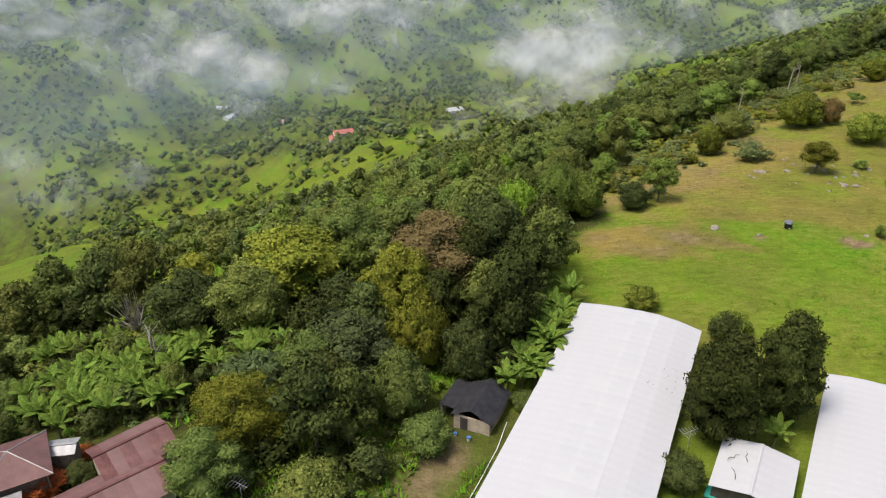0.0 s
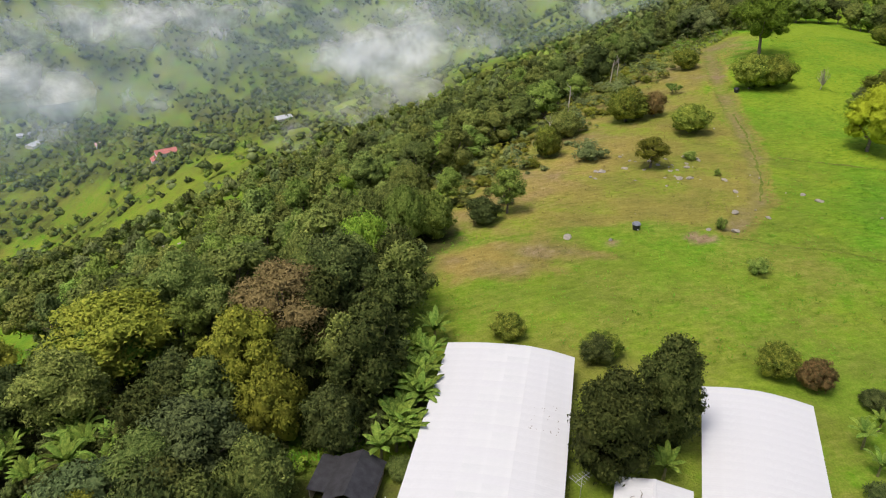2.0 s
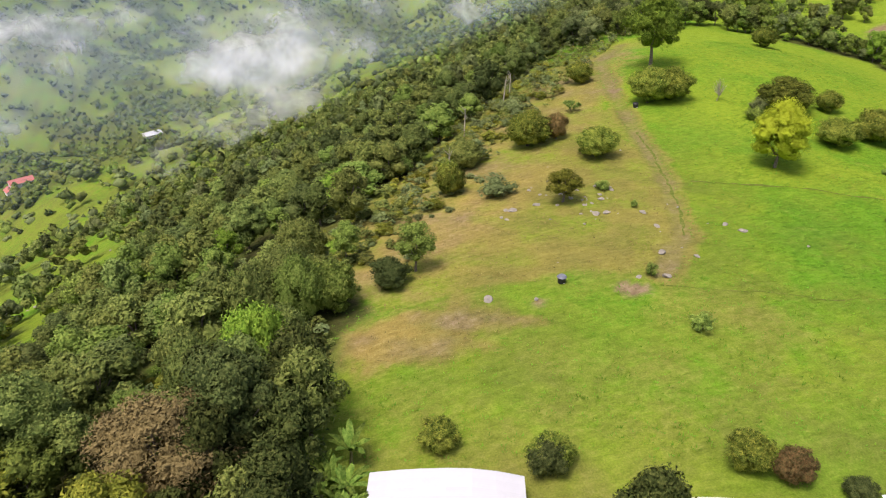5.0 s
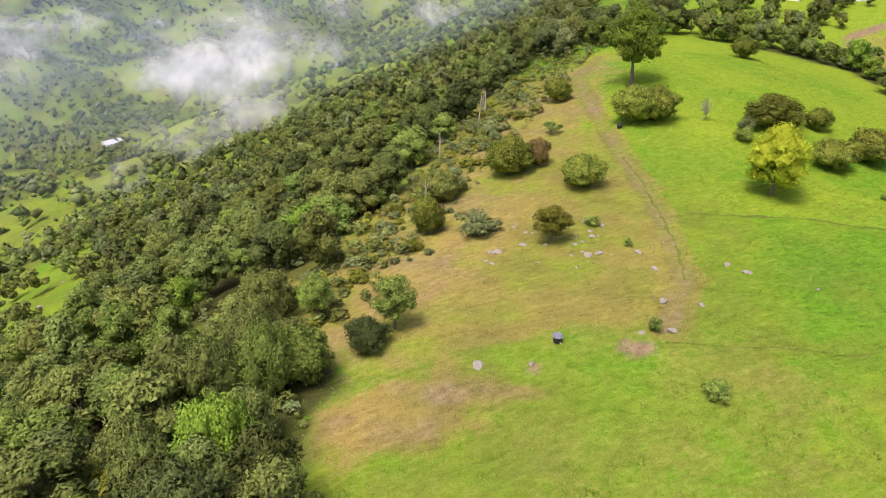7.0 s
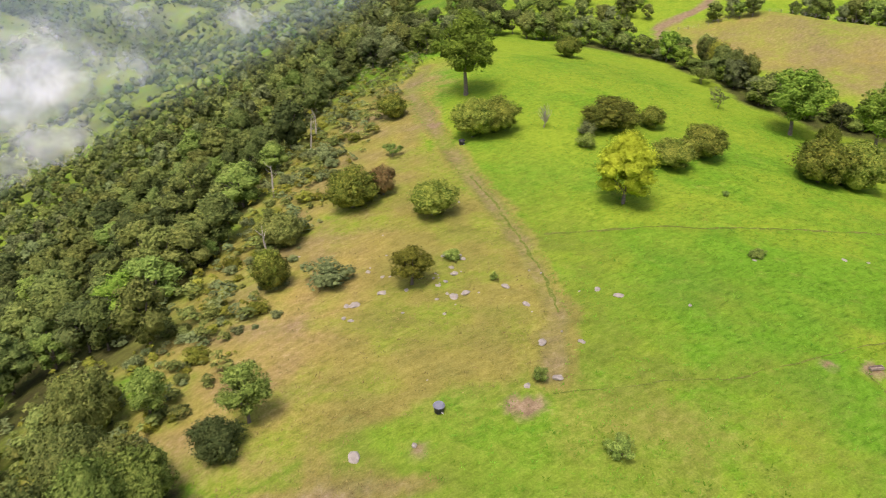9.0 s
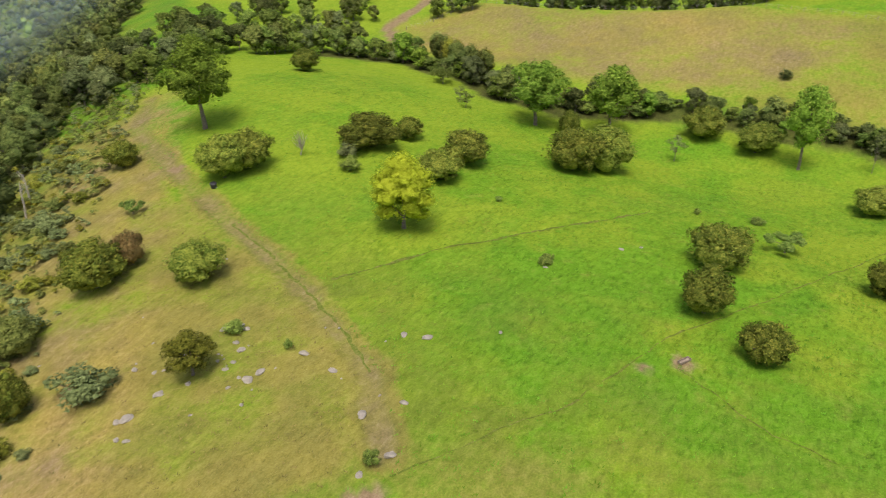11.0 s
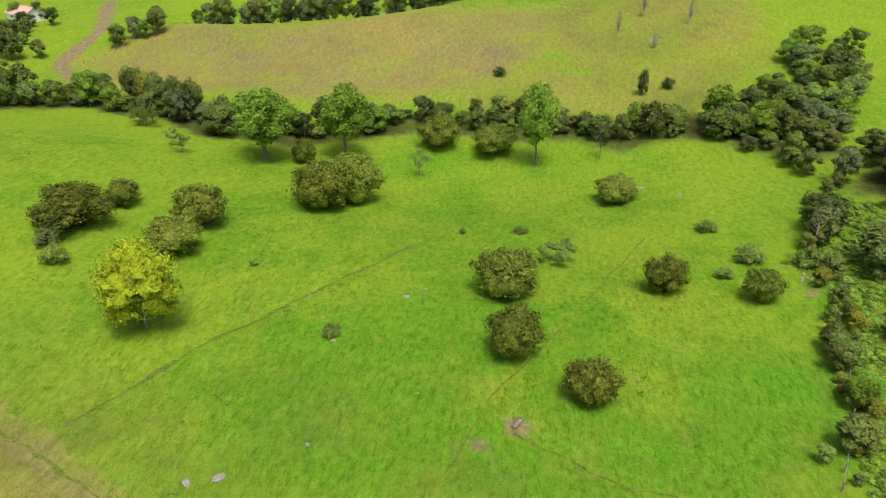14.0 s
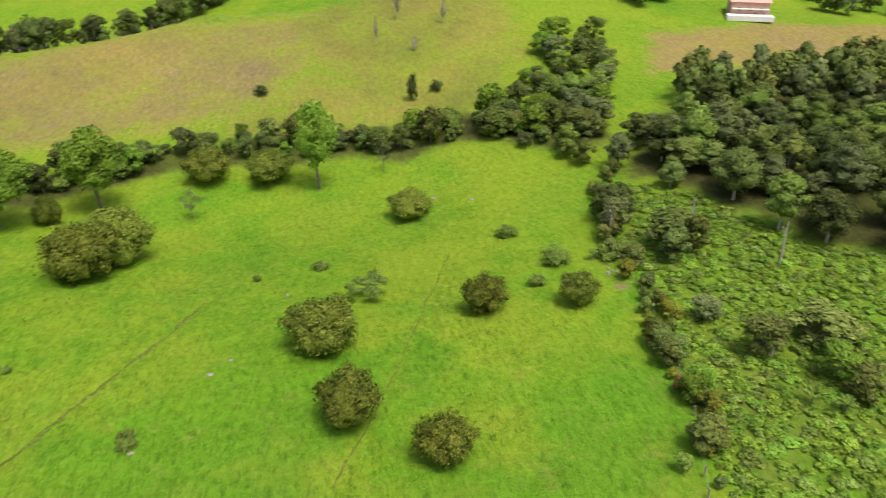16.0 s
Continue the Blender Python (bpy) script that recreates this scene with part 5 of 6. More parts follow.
# ---- buildings ----
def sheet_mesh(length, width, waves, material, name="roof_sheet"):
    """A corrugated sheet, length along x and width along y."""
    n = waves * 2
    y = np.linspace(-width / 2, width / 2, n + 1)
    z = 0.002 * np.where(np.arange(n + 1) % 2, 1, -1)
    co = np.array([(x, yy, zz) for yy, zz in zip(y, z) for x in (0, length)])
    i = np.arange(n) * 2
    low = co - [0, 0, 0.02]
    quads = np.stack([i, i + 1, i + 3, i + 2], -1)
    m = len(co)
    rim = [(0, m, m + 1, 1), (2 * n, 2 * n + 1, m + 2 * n + 1, m + 2 * n)]
    return raw_mesh(name, np.concatenate([co, low]), np.concatenate([quads, quads[:, ::-1] + m, rim]), material)


def long_shed(x, y, heading, width, length, eave, rise, ridge, label, clear=()):
    """A poultry shed: x, y is its far left corner, heading its length's way; roof sheets lie side by side."""
    z0 = float(terrain(x, y)) - 0.3
    root = thing("long_shed", pose(x, y, 0, 0, 0, heading), label, "shed", "long sheds")
    left = width * ridge
    pitch = 1.06
    rows = 6

    def arch(f):
        return eave + rise * (1 - abs((f - ridge) / (ridge if f < ridge else 1 - ridge)) ** 1.8)

    for row in range(rows):
        fa, fb = row / rows, (row + 1) / rows
        xa, xb, za, zb = width * fa, width * fb, arch(fa), arch(fb)
        if row == 0:
            xa, za = xa - 0.25, za - 0.06
        if row == rows - 1:
            xb, zb = xb + 0.25, zb - 0.06
        slope, run = math.atan2(zb - za, xb - xa), math.hypot(xb - xa, zb - za)
        plain_sheet, clear_sheet = sheet_mesh(run + 0.1, pitch + 0.05, 4, WHITE_ROOF), sheet_mesh(run + 0.1, pitch + 0.05, 4, WHITE_ROOF_CLEAR)
        for k in range(int(length / pitch)):
            glassy = row in clear and k % 3 != 0
            m = Matrix.Translation((xa, -(k + 0.5) * pitch, za + 0.004 * (k % 2) + 0.01 * (row % 2))) @ Matrix.Rotation(-slope, 4, "Y") @ Matrix.Rotation(radians(DICE.uniform(-0.1, 0.1)), 4, "X")
            part("roof_sheet", clear_sheet if glassy else plain_sheet, root, m=m)
    for k in range(int(length / 3.2) + 1):
        for px in (0.15, width - 0.15):
            part("post", box(0.14, 0.14, eave - z0, px, -0.3 - k * 3.2, (eave + z0) / 2 - 0.05, 0.01), root, material=TIMBER)
    for px in (0.2, width - 0.2):
        part("side_wall", box(0.12, length - 0.5, 0.9, px, -length / 2, z0 + 0.55, 0.01), root, material=MUD_WALL)
        # dark sheet between wall and eave, painted as the shade inside the shed
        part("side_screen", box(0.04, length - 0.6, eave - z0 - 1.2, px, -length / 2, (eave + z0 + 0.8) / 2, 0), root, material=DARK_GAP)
    for yy in (-0.2, -length + 0.2):
        bm = bmesh.new()
        vs = [bm.verts.new(v) for v in ((0.1, yy, z0), (width - 0.1, yy, z0), (width - 0.1, yy, eave - 0.08), (left, yy, eave + rise - 0.1), (0.1, yy, eave - 0.08))]
        f = bm.faces.new(vs)
        ext = bmesh.ops.extrude_face_region(bm, geom=[f])
        bmesh.ops.translate(bm, vec=(0, 0.1, 0), verts=[v for v in ext["geom"] if isinstance(v, bmesh.types.BMVert)])
        part("gable_wall", bm, root, material=MUD_WALL)
    part("floor_slab", box(width - 0.6, length - 0.8, 0.3, width / 2, -length / 2, z0 + 0.25, 0.02), root, material=MUD_WALL)
    return root


long_shed(16.6, 74.4, -24.7, 13.2, 46.0, 11.5, 0.75, 0.62, "long farm shed with a white corrugated roof", (2, 3))
long_shed(40.2, 61.8, -30.0, 10.0, 30.0, 10.9, 0.6, 0.5, "shorter farm shed with a white corrugated roof")

long_shed(87.1, 41.5, -112.5, 9.0, 7.4, 10.0, 0.5, 0.5, "white-roofed shed at the hedge beside fallow land")


def gable_house(name, x, y, heading, length, width, wall, rise, roof, walls, label, z=None, overhang=0.4, windows=0, group=""):
    """A small house: walls, two roof slopes of sheets, a door and windows."""
    z = float(terrain(x, y)) if z is None else z
    root = thing(name, pose(x, y, z, 0, 0, heading), label, "house", group)
    bm = bmesh.new()
    L, W = length / 2, width / 2
    prof = [(-W, -1.0), (W, -1.0), (W, wall), (0, wall + rise), (-W, wall)]
    for yy in (-L, L):
        for px, pz in prof:
            bm.verts.new((yy, px, pz))
    bm.verts.ensure_lookup_table()
    v = list(bm.verts)
    bm.faces.new(v[:5][::-1])
    bm.faces.new(v[5:])
    for i in range(5):
        j = (i + 1) % 5
        bm.faces.new((v[i], v[j], v[j + 5], v[i + 5]))
    part("wall", bm, root, material=walls)
    slope = math.atan2(rise, W)
    run = math.hypot(rise, W) + overhang
    count = max(3, round((length + 2 * overhang) / 1.1))
    pitch = (length + 2 * overhang) / count
    me = sheet_mesh(run, pitch + 0.05, 3, roof)
    for sgn in (1, -1):
        for k in range(count):
            m = Matrix.Rotation(0 if sgn > 0 else math.pi, 4, "Z") @ Matrix.Translation((-L - overhang + (k + 0.5) * pitch, 0, wall + rise + 0.06 + 0.006 * (k % 2))) @ Matrix.Rotation(math.pi / 2, 4, "Z") @ Matrix.Rotation(slope, 4, "Y")
            part("roof_sheet", me, root, m=m)
    part("ridge_cap", box(length + 2 * overhang, 0.3, 0.06, 0, 0, wall + rise + 0.1, 0.015), root, material=roof)
    part("door", box(0.9, 0.08, min(1.9, wall - 0.2), L * 0.3, -W - 0.03, min(1.9, wall - 0.2) / 2, 0.01), root, "wooden door", material=TIMBER)
    for k in range(windows):
        for sgn in (-1, 1):
            win = part("window", box(1.0, 0.1, 1.0, -L + (k + 0.7) * length / (windows + 0.4), sgn * (W + 0.02), wall * 0.55, 0.01), root, material=TIMBER)
            part("pane", box(0.8, 0.04, 0.8, -L + (k + 0.7) * length / (windows + 0.4), sgn * (W + 0.07), wall * 0.55), win, material=GLASS_DARK)
    return root


def hut():
    """The hut beside the long shed: plastered walls under a black sheet roof."""
    z = float(terrain(3.9, 58.5))
    root = thing("hut", pose(3.9, 58.5, z, 0, 0, -25), "small plastered hut under a black tarpaulin roof", "hut")
    root.scale = (0.9, 0.9, 0.95)
    for sx, sy, px, py in ((4.3, 0.2, 0, -2.8), (4.3, 0.2, 0, 2.8), (0.2, 5.4, 2.05, 0), (0.2, 5.4, -2.05, 0)):
        part("wall", box(sx, sy, 2.3, px, py, 0.62, 0.03), root, material=MUD_WALL)
    rng2 = np.random.default_rng(4)
    for sgn in (1, -1):
        nx, ny = 8, 12
        t, s = np.meshgrid(np.linspace(0, 1, nx), np.linspace(-1, 1, ny))
        co = np.stack([sgn * t * 2.45, s * 3.1, 2.95 - 1.15 * t + rng2.uniform(-0.05, 0.05, t.shape) - 0.12 * t * np.abs(np.sin(s * 5))], -1).reshape(-1, 3)
        i = np.arange(nx - 1)[None] + np.arange(ny - 1)[:, None] * nx
        q = np.stack([i, i + 1, i + nx + 1, i + nx], -1).reshape(-1, 4)
        me = raw_mesh("roof", np.concatenate([co, co - [0, 0, 0.04]]), np.concatenate([q, q[:, ::-1] + len(co)]), BLACK_SHEET, True)
        part("roof", me, root, "sagging black tarpaulin")
    part("door", box(0.85, 0.07, 1.6, -0.9, -2.93, 0.8, 0.01), root, "dark wooden door", material=DARK_GAP)
    part("beam", box(0.12, 6.0, 0.12, 0, 0, 2.8, 0.01), root, material=TIMBER)
    part("lean_to_roof", box(2.2, 5.0, 0.05, -3.3, 0.6, 1.55, 0.01), root, "dark sheet lean-to roof", material=BLACK_SHEET)
    part("lean_to_wall", box(0.12, 4.6, 2.2, -4.2, 0.6, 0.42, 0.01), root, material=MUD_WALL)


hut()


def bucket(x, y, lid):
    root = thing("bucket", pose(x, y, float(terrain(x, y)) - 0.02), "white plastic bucket with a coloured rim by the hut", "bucket", "buckets by the hut")
    bm = bmesh.new()
    bmesh.ops.create_cone(bm, cap_ends=True, segments=16, radius1=0.17, radius2=0.2, depth=0.42, matrix=Matrix.Translation((0, 0, 0.21)))
    part("body", bm, root, material=PLASTIC_WHITE)
    bm = bmesh.new()
    bmesh.ops.create_cone(bm, cap_ends=True, segments=16, radius1=0.215, radius2=0.205, depth=0.08, matrix=Matrix.Translation((0, 0, 0.44)))
    part("rim", bm, root, "blue rim", material=lid)


bucket(1.2, 55.6, PLASTIC_BLUE)
bucket(2.5, 54.9, PLASTIC_BLUE)
pipe = [(6.4, 57.2), (5.2, 53.5), (3.4, 49.5), (1.8, 46.2)]
co, f = tube([(x, y, float(terrain(x, y)) + 0.12) for x, y in pipe], [0.05] * 4, 6)
tagged(new("water_pipe", raw_mesh("water_pipe", co, f, PLASTIC_WHITE, True)), "white plastic water pipe lying in the grass", "pipe")

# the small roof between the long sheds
# its near-black walls stand in for the shade under the roof
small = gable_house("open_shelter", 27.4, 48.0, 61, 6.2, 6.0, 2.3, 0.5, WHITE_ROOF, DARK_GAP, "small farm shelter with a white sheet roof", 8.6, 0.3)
for k, (px, py, a) in enumerate(((-1.5, 2.2, 20), (0.6, 2.6, -35), (1.2, 1.6, 10))):
    r = np.random.default_rng(k)
    stick = tube(np.stack([np.linspace(-0.7, 0.7, 5), r.uniform(-0.12, 0.12, 5), r.uniform(0, 0.08, 5)], -1), [0.04, 0.04, 0.03, 0.03, 0.015], 5)
    ob = new("fallen_branch", raw_mesh("fallen_branch", *stick, BARK))
    ob.matrix_basis = small.matrix_basis @ pose(px, py - 0.6, 2.72, 0, 0, a)
    tagged(ob, "dark fallen branch lying on the white roof", "branch", "branches on the roof")
teal = thing("tarpaulin", pose(24.6, 46.6, 7.6, 0, 0, -28), "teal tarpaulin stretched beside the white shelter", "tarpaulin")
part("sheet", box(3.4, 1.6, 0.05, 0, 0, 1.9, 0.01), teal, material=TEAL)
for px in (-1.5, 1.5):
    for py in (-0.6, 0.6):
        part("pole", box(0.08, 0.08, 2.0, px, py, 0.9, 0.01), teal, material=TIMBER)


def antenna(x, y, z, height, heading):
    """A television aerial on a mast."""
    root = thing("tv_antenna", pose(x, y, z, 0, 0, heading), "thin grey television antenna on a mast", "antenna", "antennas")
    part("mast", raw_mesh("mast", *tube([(0, 0, 0), (0, 0, height)], [0.035, 0.03], 6), GREY_SHEET), root)
    part("boom", raw_mesh("boom", *tube([(-0.9, 0, height - 0.1), (0.9, 0, height - 0.1)], [0.03, 0.03], 6), GREY_SHEET), root)
    for k in range(6):
        e = 0.75 - 0.07 * k
        part("element", raw_mesh("element", *tube([(-0.85 + 0.33 * k, -e, height - 0.08), (-0.85 + 0.33 * k, e, height - 0.08)], [0.018, 0.018], 5), GREY_SHEET), root)


antenna(23.0, 52.6, 8.6, 3.0, 25)
antenna(-17.9, 47.6, 6.5, 3.6, -30)
# leaf litter on the long roof
r3 = np.random.default_rng(12)
bits = []
for k in range(26):
    f, q = r3.uniform(0.74, 0.97), r3.uniform(8.5, 12.8)
    a, e = r3.uniform(0, 6.28), r3.uniform(0.06, 0.16)
    h = 11.5 + 0.75 * (1 - abs((f - 0.62) / 0.38) ** 1.8) + 0.05
    c = np.array([13.2 * f, -q, h])
    bits.append((c + e * np.array([(math.cos(a), math.sin(a), 0.0), (0, 0, 0.2), (-math.sin(a), math.cos(a), 0.05)]), np.array([[0, 1, 2]])))
litter_ob = new("leaf_litter", raw_mesh("leaf_litter", *merge(bits), BARK))
litter_ob.matrix_basis = pose(16.6, 74.4, 0, 0, 0, -24.7)
tagged(litter_ob, "dry brown leaves fallen on the white roof", "leaves", kind="stuff")
gable_house("farm_building", 57.6, 48.5, 66, 11.0, 6.0, 2.6, 0.8, PALE_BLUE, WHITE_WALL, "farm building with a pale blue sheet roof", 8.2, 0.3)

# rusty-roofed houses of the farm
gable_house("farmhouse", -29.4, 52.9, 42, 6.2, 4.8, 2.6, 1.0, RUST, MUD_WALL, "old farmhouse with a rusty brown sheet roof", 6.6, 0.4, 1, "rusty farm houses")
gable_house("farmhouse", -30.0, 47.3, 40, 10.5, 5.4, 2.4, 1.0, RUST, MUD_WALL, "low farmhouse wing with a rusty sheet roof", 6.2, 0.4, 1, "rusty farm houses")


def hip_house(x, y, z, heading, size, wall, rise):
    root = thing("hip_roof_house", pose(x, y, z, 0, 0, heading), "open timber house with a rusty hipped roof", "house", "rusty farm houses")
    h = size / 2
    for sx in (-1, 1):
        for sy in (-1, 1):
            part("post", box(0.16, 0.16, wall + 1, sx * (h - 0.6), sy * (h - 0.6), wall / 2 - 0.5, 0.01), root, material=TIMBER)
    part("wall", box(size - 1.6, size - 1.6, wall + 0.6, 0, 0, wall / 2 - 0.3, 0.02), root, material=TIMBER)
    for k in range(4):
        bm = bmesh.new()
        a = [bm.verts.new(v) for v in ((-h, -h, wall), (h, -h, wall), (0.15, -0.15, wall + rise), (-0.15, -0.15, wall + rise))]
        f = bm.faces.new(a)
        ext = bmesh.ops.extrude_face_region(bm, geom=[f])
        bmesh.ops.translate(bm, vec=(0, 0, -0.05), verts=[v for v in ext["geom"] if isinstance(v, bmesh.types.BMVert)])
        part("roof_slope", bm, root, m=Matrix.Rotation(k * math.pi / 2, 4, "Z"), material=RUST)
        rib = tube([(-h, -h, wall + 0.04), (-h * 0.5, -h * 0.5, wall + rise * 0.5 + 0.05), (0, 0, wall + rise + 0.06)], [0.06] * 3, 5)
        part("hip_cap", raw_mesh("hip_cap", *rib, GREY_SHEET), root, m=Matrix.Rotation(k * math.pi / 2, 4, "Z"))


hip_house(-40.3, 51.4, 6.2, 30, 6.6, 2.4, 1.5)
gable_house("outhouse", -37.2, 54.6, 10, 2.4, 2.0, 1.8, 0.3, GREY_SHEET, TIMBER, "small outhouse with a grey sheet roof", 5.8, 0.2)
gable_house("outhouse", -39.5, 45.6, 30, 5.0, 3.6, 2.0, 0.4, GREY_SHEET, TIMBER, "low outhouse with a pale grey sheet roof", 6.0, 0.2)

# houses further off
gable_house("slope_house", 1.2, 204.5, 15, 7.0, 4.0, 2.2, 0.7, WHITE_ROOF, WHITE_WALL, "small white-roofed house among trees on the slope", None, 0.4, 1)
gable_house("slope_house", 6.5, 203.5, 75, 4.0, 3.5, 2.2, 0.7, GREY_SHEET, WHITE_WALL, "small grey-roofed house among trees on the slope", None, 0.4, 1)
gable_house("valley_house", -101, 720, 20, 19.0, 9.0, 4.0, 2.6, RED_TILE, WHITE_WALL, "long red-roofed house down in the valley", None, 0.8, 3)
gable_house("valley_house", -110, 712, 110, 9.0, 7.0, 3.5, 2.0, RED_TILE, WHITE_WALL, "red-roofed side wing of a valley house", None, 0.8, 1)
gable_house("valley_house", -182, 841, 10, 12.0, 8.0, 3.0, 2.0, PINK_TILE, WHITE_WALL, "pale-roofed house down in the valley", None, 0.8, 2)
gable_house("valley_barn", -326, 1070, 10, 16.0, 8.0, 3.0, 1.6, WHITE_ROOF, WHITE_WALL, "white-roofed barn down in the valley", None, 0.8, 2)
gable_house("valley_barn", -303, 1032, 60, 24.0, 12.0, 3.0, 1.6, WHITE_ROOF, WHITE_WALL, "white-roofed barn down in the valley", None, 0.8, 2)
gable_house("valley_barn", 17, 1067, 20, 22.0, 16.0, 3.0, 2.0, WHITE_ROOF, WHITE_WALL, "broad white-roofed barn down in the valley", None, 0.8, 2)
gable_house("field_house", 277, 266, 30, 8.0, 6.0, 2.6, 1.2, BLUE_ROOF, WHITE_WALL, "house with a blue sheet roof among trees", None, 0.5, 2)
gable_house("field_house", 297, 255, 60, 12.0, 8.0, 2.8, 2.2, PINK_TILE, WHITE_WALL, "white house with a pale pink tiled roof", None, 0.6, 2)
gable_house("field_house", 303, 292, 20, 11.0, 7.0, 2.8, 1.6, WHITE_ROOF, WHITE_WALL, "white-roofed house beyond the woods", None, 0.6, 2)
gable_house("field_house", 285, 310, 70, 11.0, 7.0, 2.8, 1.6, RED_TILE, WHITE_WALL, "red-roofed house beyond the woods", None, 0.6, 2)
villa = gable_house("villa", 264.5, -73.5, 246, 11.5, 8.0, 5.0, 1.2, PINK_TILE, plain("salmon_render", (0.5, 0.3, 0.24), (0.62, 0.4, 0.32), 0.7), "two-storey salmon-coloured villa with a white terrace", None, 0.5, 3)
part("terrace", box(14.0, 3.4, 1.6, 0, -5.8, 0.5, 0.04), villa, "white terrace", material=WHITE_WALL)
part("balcony", box(11.0, 1.2, 0.25, 0, -4.5, 2.9, 0.03), villa, material=WHITE_WALL)


# ---- small things of the pasture ----
SLATE = plain("slate_grey_plastic", (0.12, 0.13, 0.16), (0.2, 0.21, 0.25), 2.0, 0.5)


def water_tub(x, y, lid, label):
    root = thing("water_tub", pose(x, y, float(terrain(x, y)) - 0.03), label, "tub", "black tubs")
    bm = bmesh.new()
    bmesh.ops.create_cone(bm, cap_ends=True, segments=24, radius1=0.5, radius2=0.62, depth=0.9, matrix=Matrix.Translation((0, 0, 0.45)))
    part("body", bm, root, material=PLASTIC_BLACK)
    bm = bmesh.new()
    bmesh.ops.create_cone(bm, cap_ends=True, segments=24, radius1=0.68, radius2=0.5, depth=0.22, matrix=Matrix.Translation((0, 0, 1.0)))
    part("lid", bm, root, "weathered grey lid", material=lid)
    part("tap", box(0.06, 0.3, 0.06, 0, -0.65, 0.2, 0.01), root, material=PLASTIC_WHITE)


water_tub(52.3, 101.0, SLATE, "black plastic water tub with a grey lid on the grass")
water_tub(107.5, 161.0, PLASTIC_BLACK, "black plastic water tub under a bush by the track")
trough = thing("trough", pose(97.4, 73.9, float(terrain(97.4, 73.9)) - 0.02, 0, 0, -30), "small weathered wooden feed trough on bare soil", "trough")
part("base", box(1.7, 0.5, 0.06, 0, 0, 0.14, 0.01), trough, material=TIMBER)
for sy in (-0.27, 0.27):
    part("side", box(1.7, 0.05, 0.3, 0, sy, 0.26, 0.01), trough, material=TIMBER)
for sx in (-0.85, 0.85):
    part("end", box(0.05, 0.59, 0.3, sx, 0, 0.26, 0.01), trough, material=TIMBER)
for sx in (-0.6, 0.6):
    for sy in (-0.2, 0.2):
        part("foot", box(0.08, 0.08, 0.16, sx, sy, 0.04, 0.005), trough, material=TIMBER)


def rock_mesh(seed):
    r = np.random.default_rng(seed)
    bm = bmesh.new()
    bmesh.ops.create_icosphere(bm, subdivisions=2, radius=0.5)
    off = r.uniform(0, 50, 3)
    for v in bm.verts:
        d = 1 + 0.45 * noise.noise(Vector(v.co) * 2.2 + Vector(off)) + 0.2 * noise.noise(Vector(v.co) * 6 + Vector(off))
        v.co = Vector((v.co.x * d * 1.15, v.co.y * d * 0.8, v.co.z * d * 0.5))
    me = bpy.data.meshes.new("rock")
    bm.to_mesh(me)
    bm.free()
    me.materials.append(ROCK)
    return me


ROCKS = [rock_mesh(s) for s in range(5)]


def rock(x, y, size):
    ob = new("rock", DICE.choice(ROCKS))
    ob.matrix_basis = pose(x, y, float(terrain(x, y)) + 0.02 * size, 0, 0, DICE.uniform(0, 360)) @ Matrix.Diagonal((size, size, size, 1))
    tagged(ob, "pale grey weathered rock half sunk in grass", "rock", "rocks in the pasture")


for x, y, s in ((69.4, 118.6, 1.5), (41.4, 101.4, 1.6), (70.2, 102.6, 1.2), (86.4, 103.7, 1.3), (58.4, 126.9, 1.5), (57.5, 127.6, 1.0), (55.5, 125.2, 0.8), (62.5, 97.6, 1.0), (74, 99.5, 0.9), (66.3, 96.4, 1.1), (112, 98, 0.8), (126, 90.5, 0.9), (129, 88, 0.7), (150, 80, 0.7), (186, 48, 0.9), (181, 41, 0.9), (92, 96, 0.6), (47, 98.5, 0.7)):
    rock(x, y, s)
for k in range(48):
    a, d = DICE.uniform(0, 6.28), abs(DICE.gauss(0, 11))
    rock(71 + d * math.cos(a) * 0.9, 124 + d * math.sin(a), 0.3 + 0.95 * DICE.random() ** 2)
for k in range(16):
    rock(140 + DICE.gauss(0, 3), 29 + DICE.gauss(0, 2), DICE.uniform(0.3, 0.8))
for k in range(30):
    a, d = DICE.uniform(0, 6.28), abs(DICE.gauss(0, 18))
    rock(-40 + d * math.cos(a), 226 + d * math.sin(a), DICE.uniform(0.6, 1.8))


def fence(points, gap, label):
    root = thing("fence", pose(0, 0, 0), label, "fence")
    post, places = box(0.14, 0.14, 1.5, 0, 0, 0.6, 0.01), []
    for (ax, ay), (bx, by) in zip(points[:-1], points[1:]):
        n = max(1, round(math.hypot(bx - ax, by - ay) / gap))
        places += [(ax + (bx - ax) * k / n, ay + (by - ay) * k / n) for k in range(n)]
    me = bpy.data.meshes.new("post")
    post.to_mesh(me)
    post.free()
    me.materials.append(TIMBER)
    for x, y in places:
        part("post", me, root, m=pose(x, y, float(terrain(x, y)), DICE.uniform(-4, 4), DICE.uniform(-4, 4), DICE.uniform(0, 90)))
    for h in (0.5, 0.95, 1.25):
        part("wire", raw_mesh("wire", *tube([(x, y, float(terrain(x, y)) + h) for x, y in places], [0.008] * len(places), 3), GREY_SHEET), root)


fence([(258, 213), (287, 199), (294, 150), (297, 108), (299, 76), (286, 52)], 4.0, "wire fence with weathered wooden posts along the hill")
fence([(91, 42), (103, 36.5), (119, 31.6), (131, 28.8), (152, 25), (170, 18)], 3.0, "wire fence with weathered wooden posts along the hedgerow")


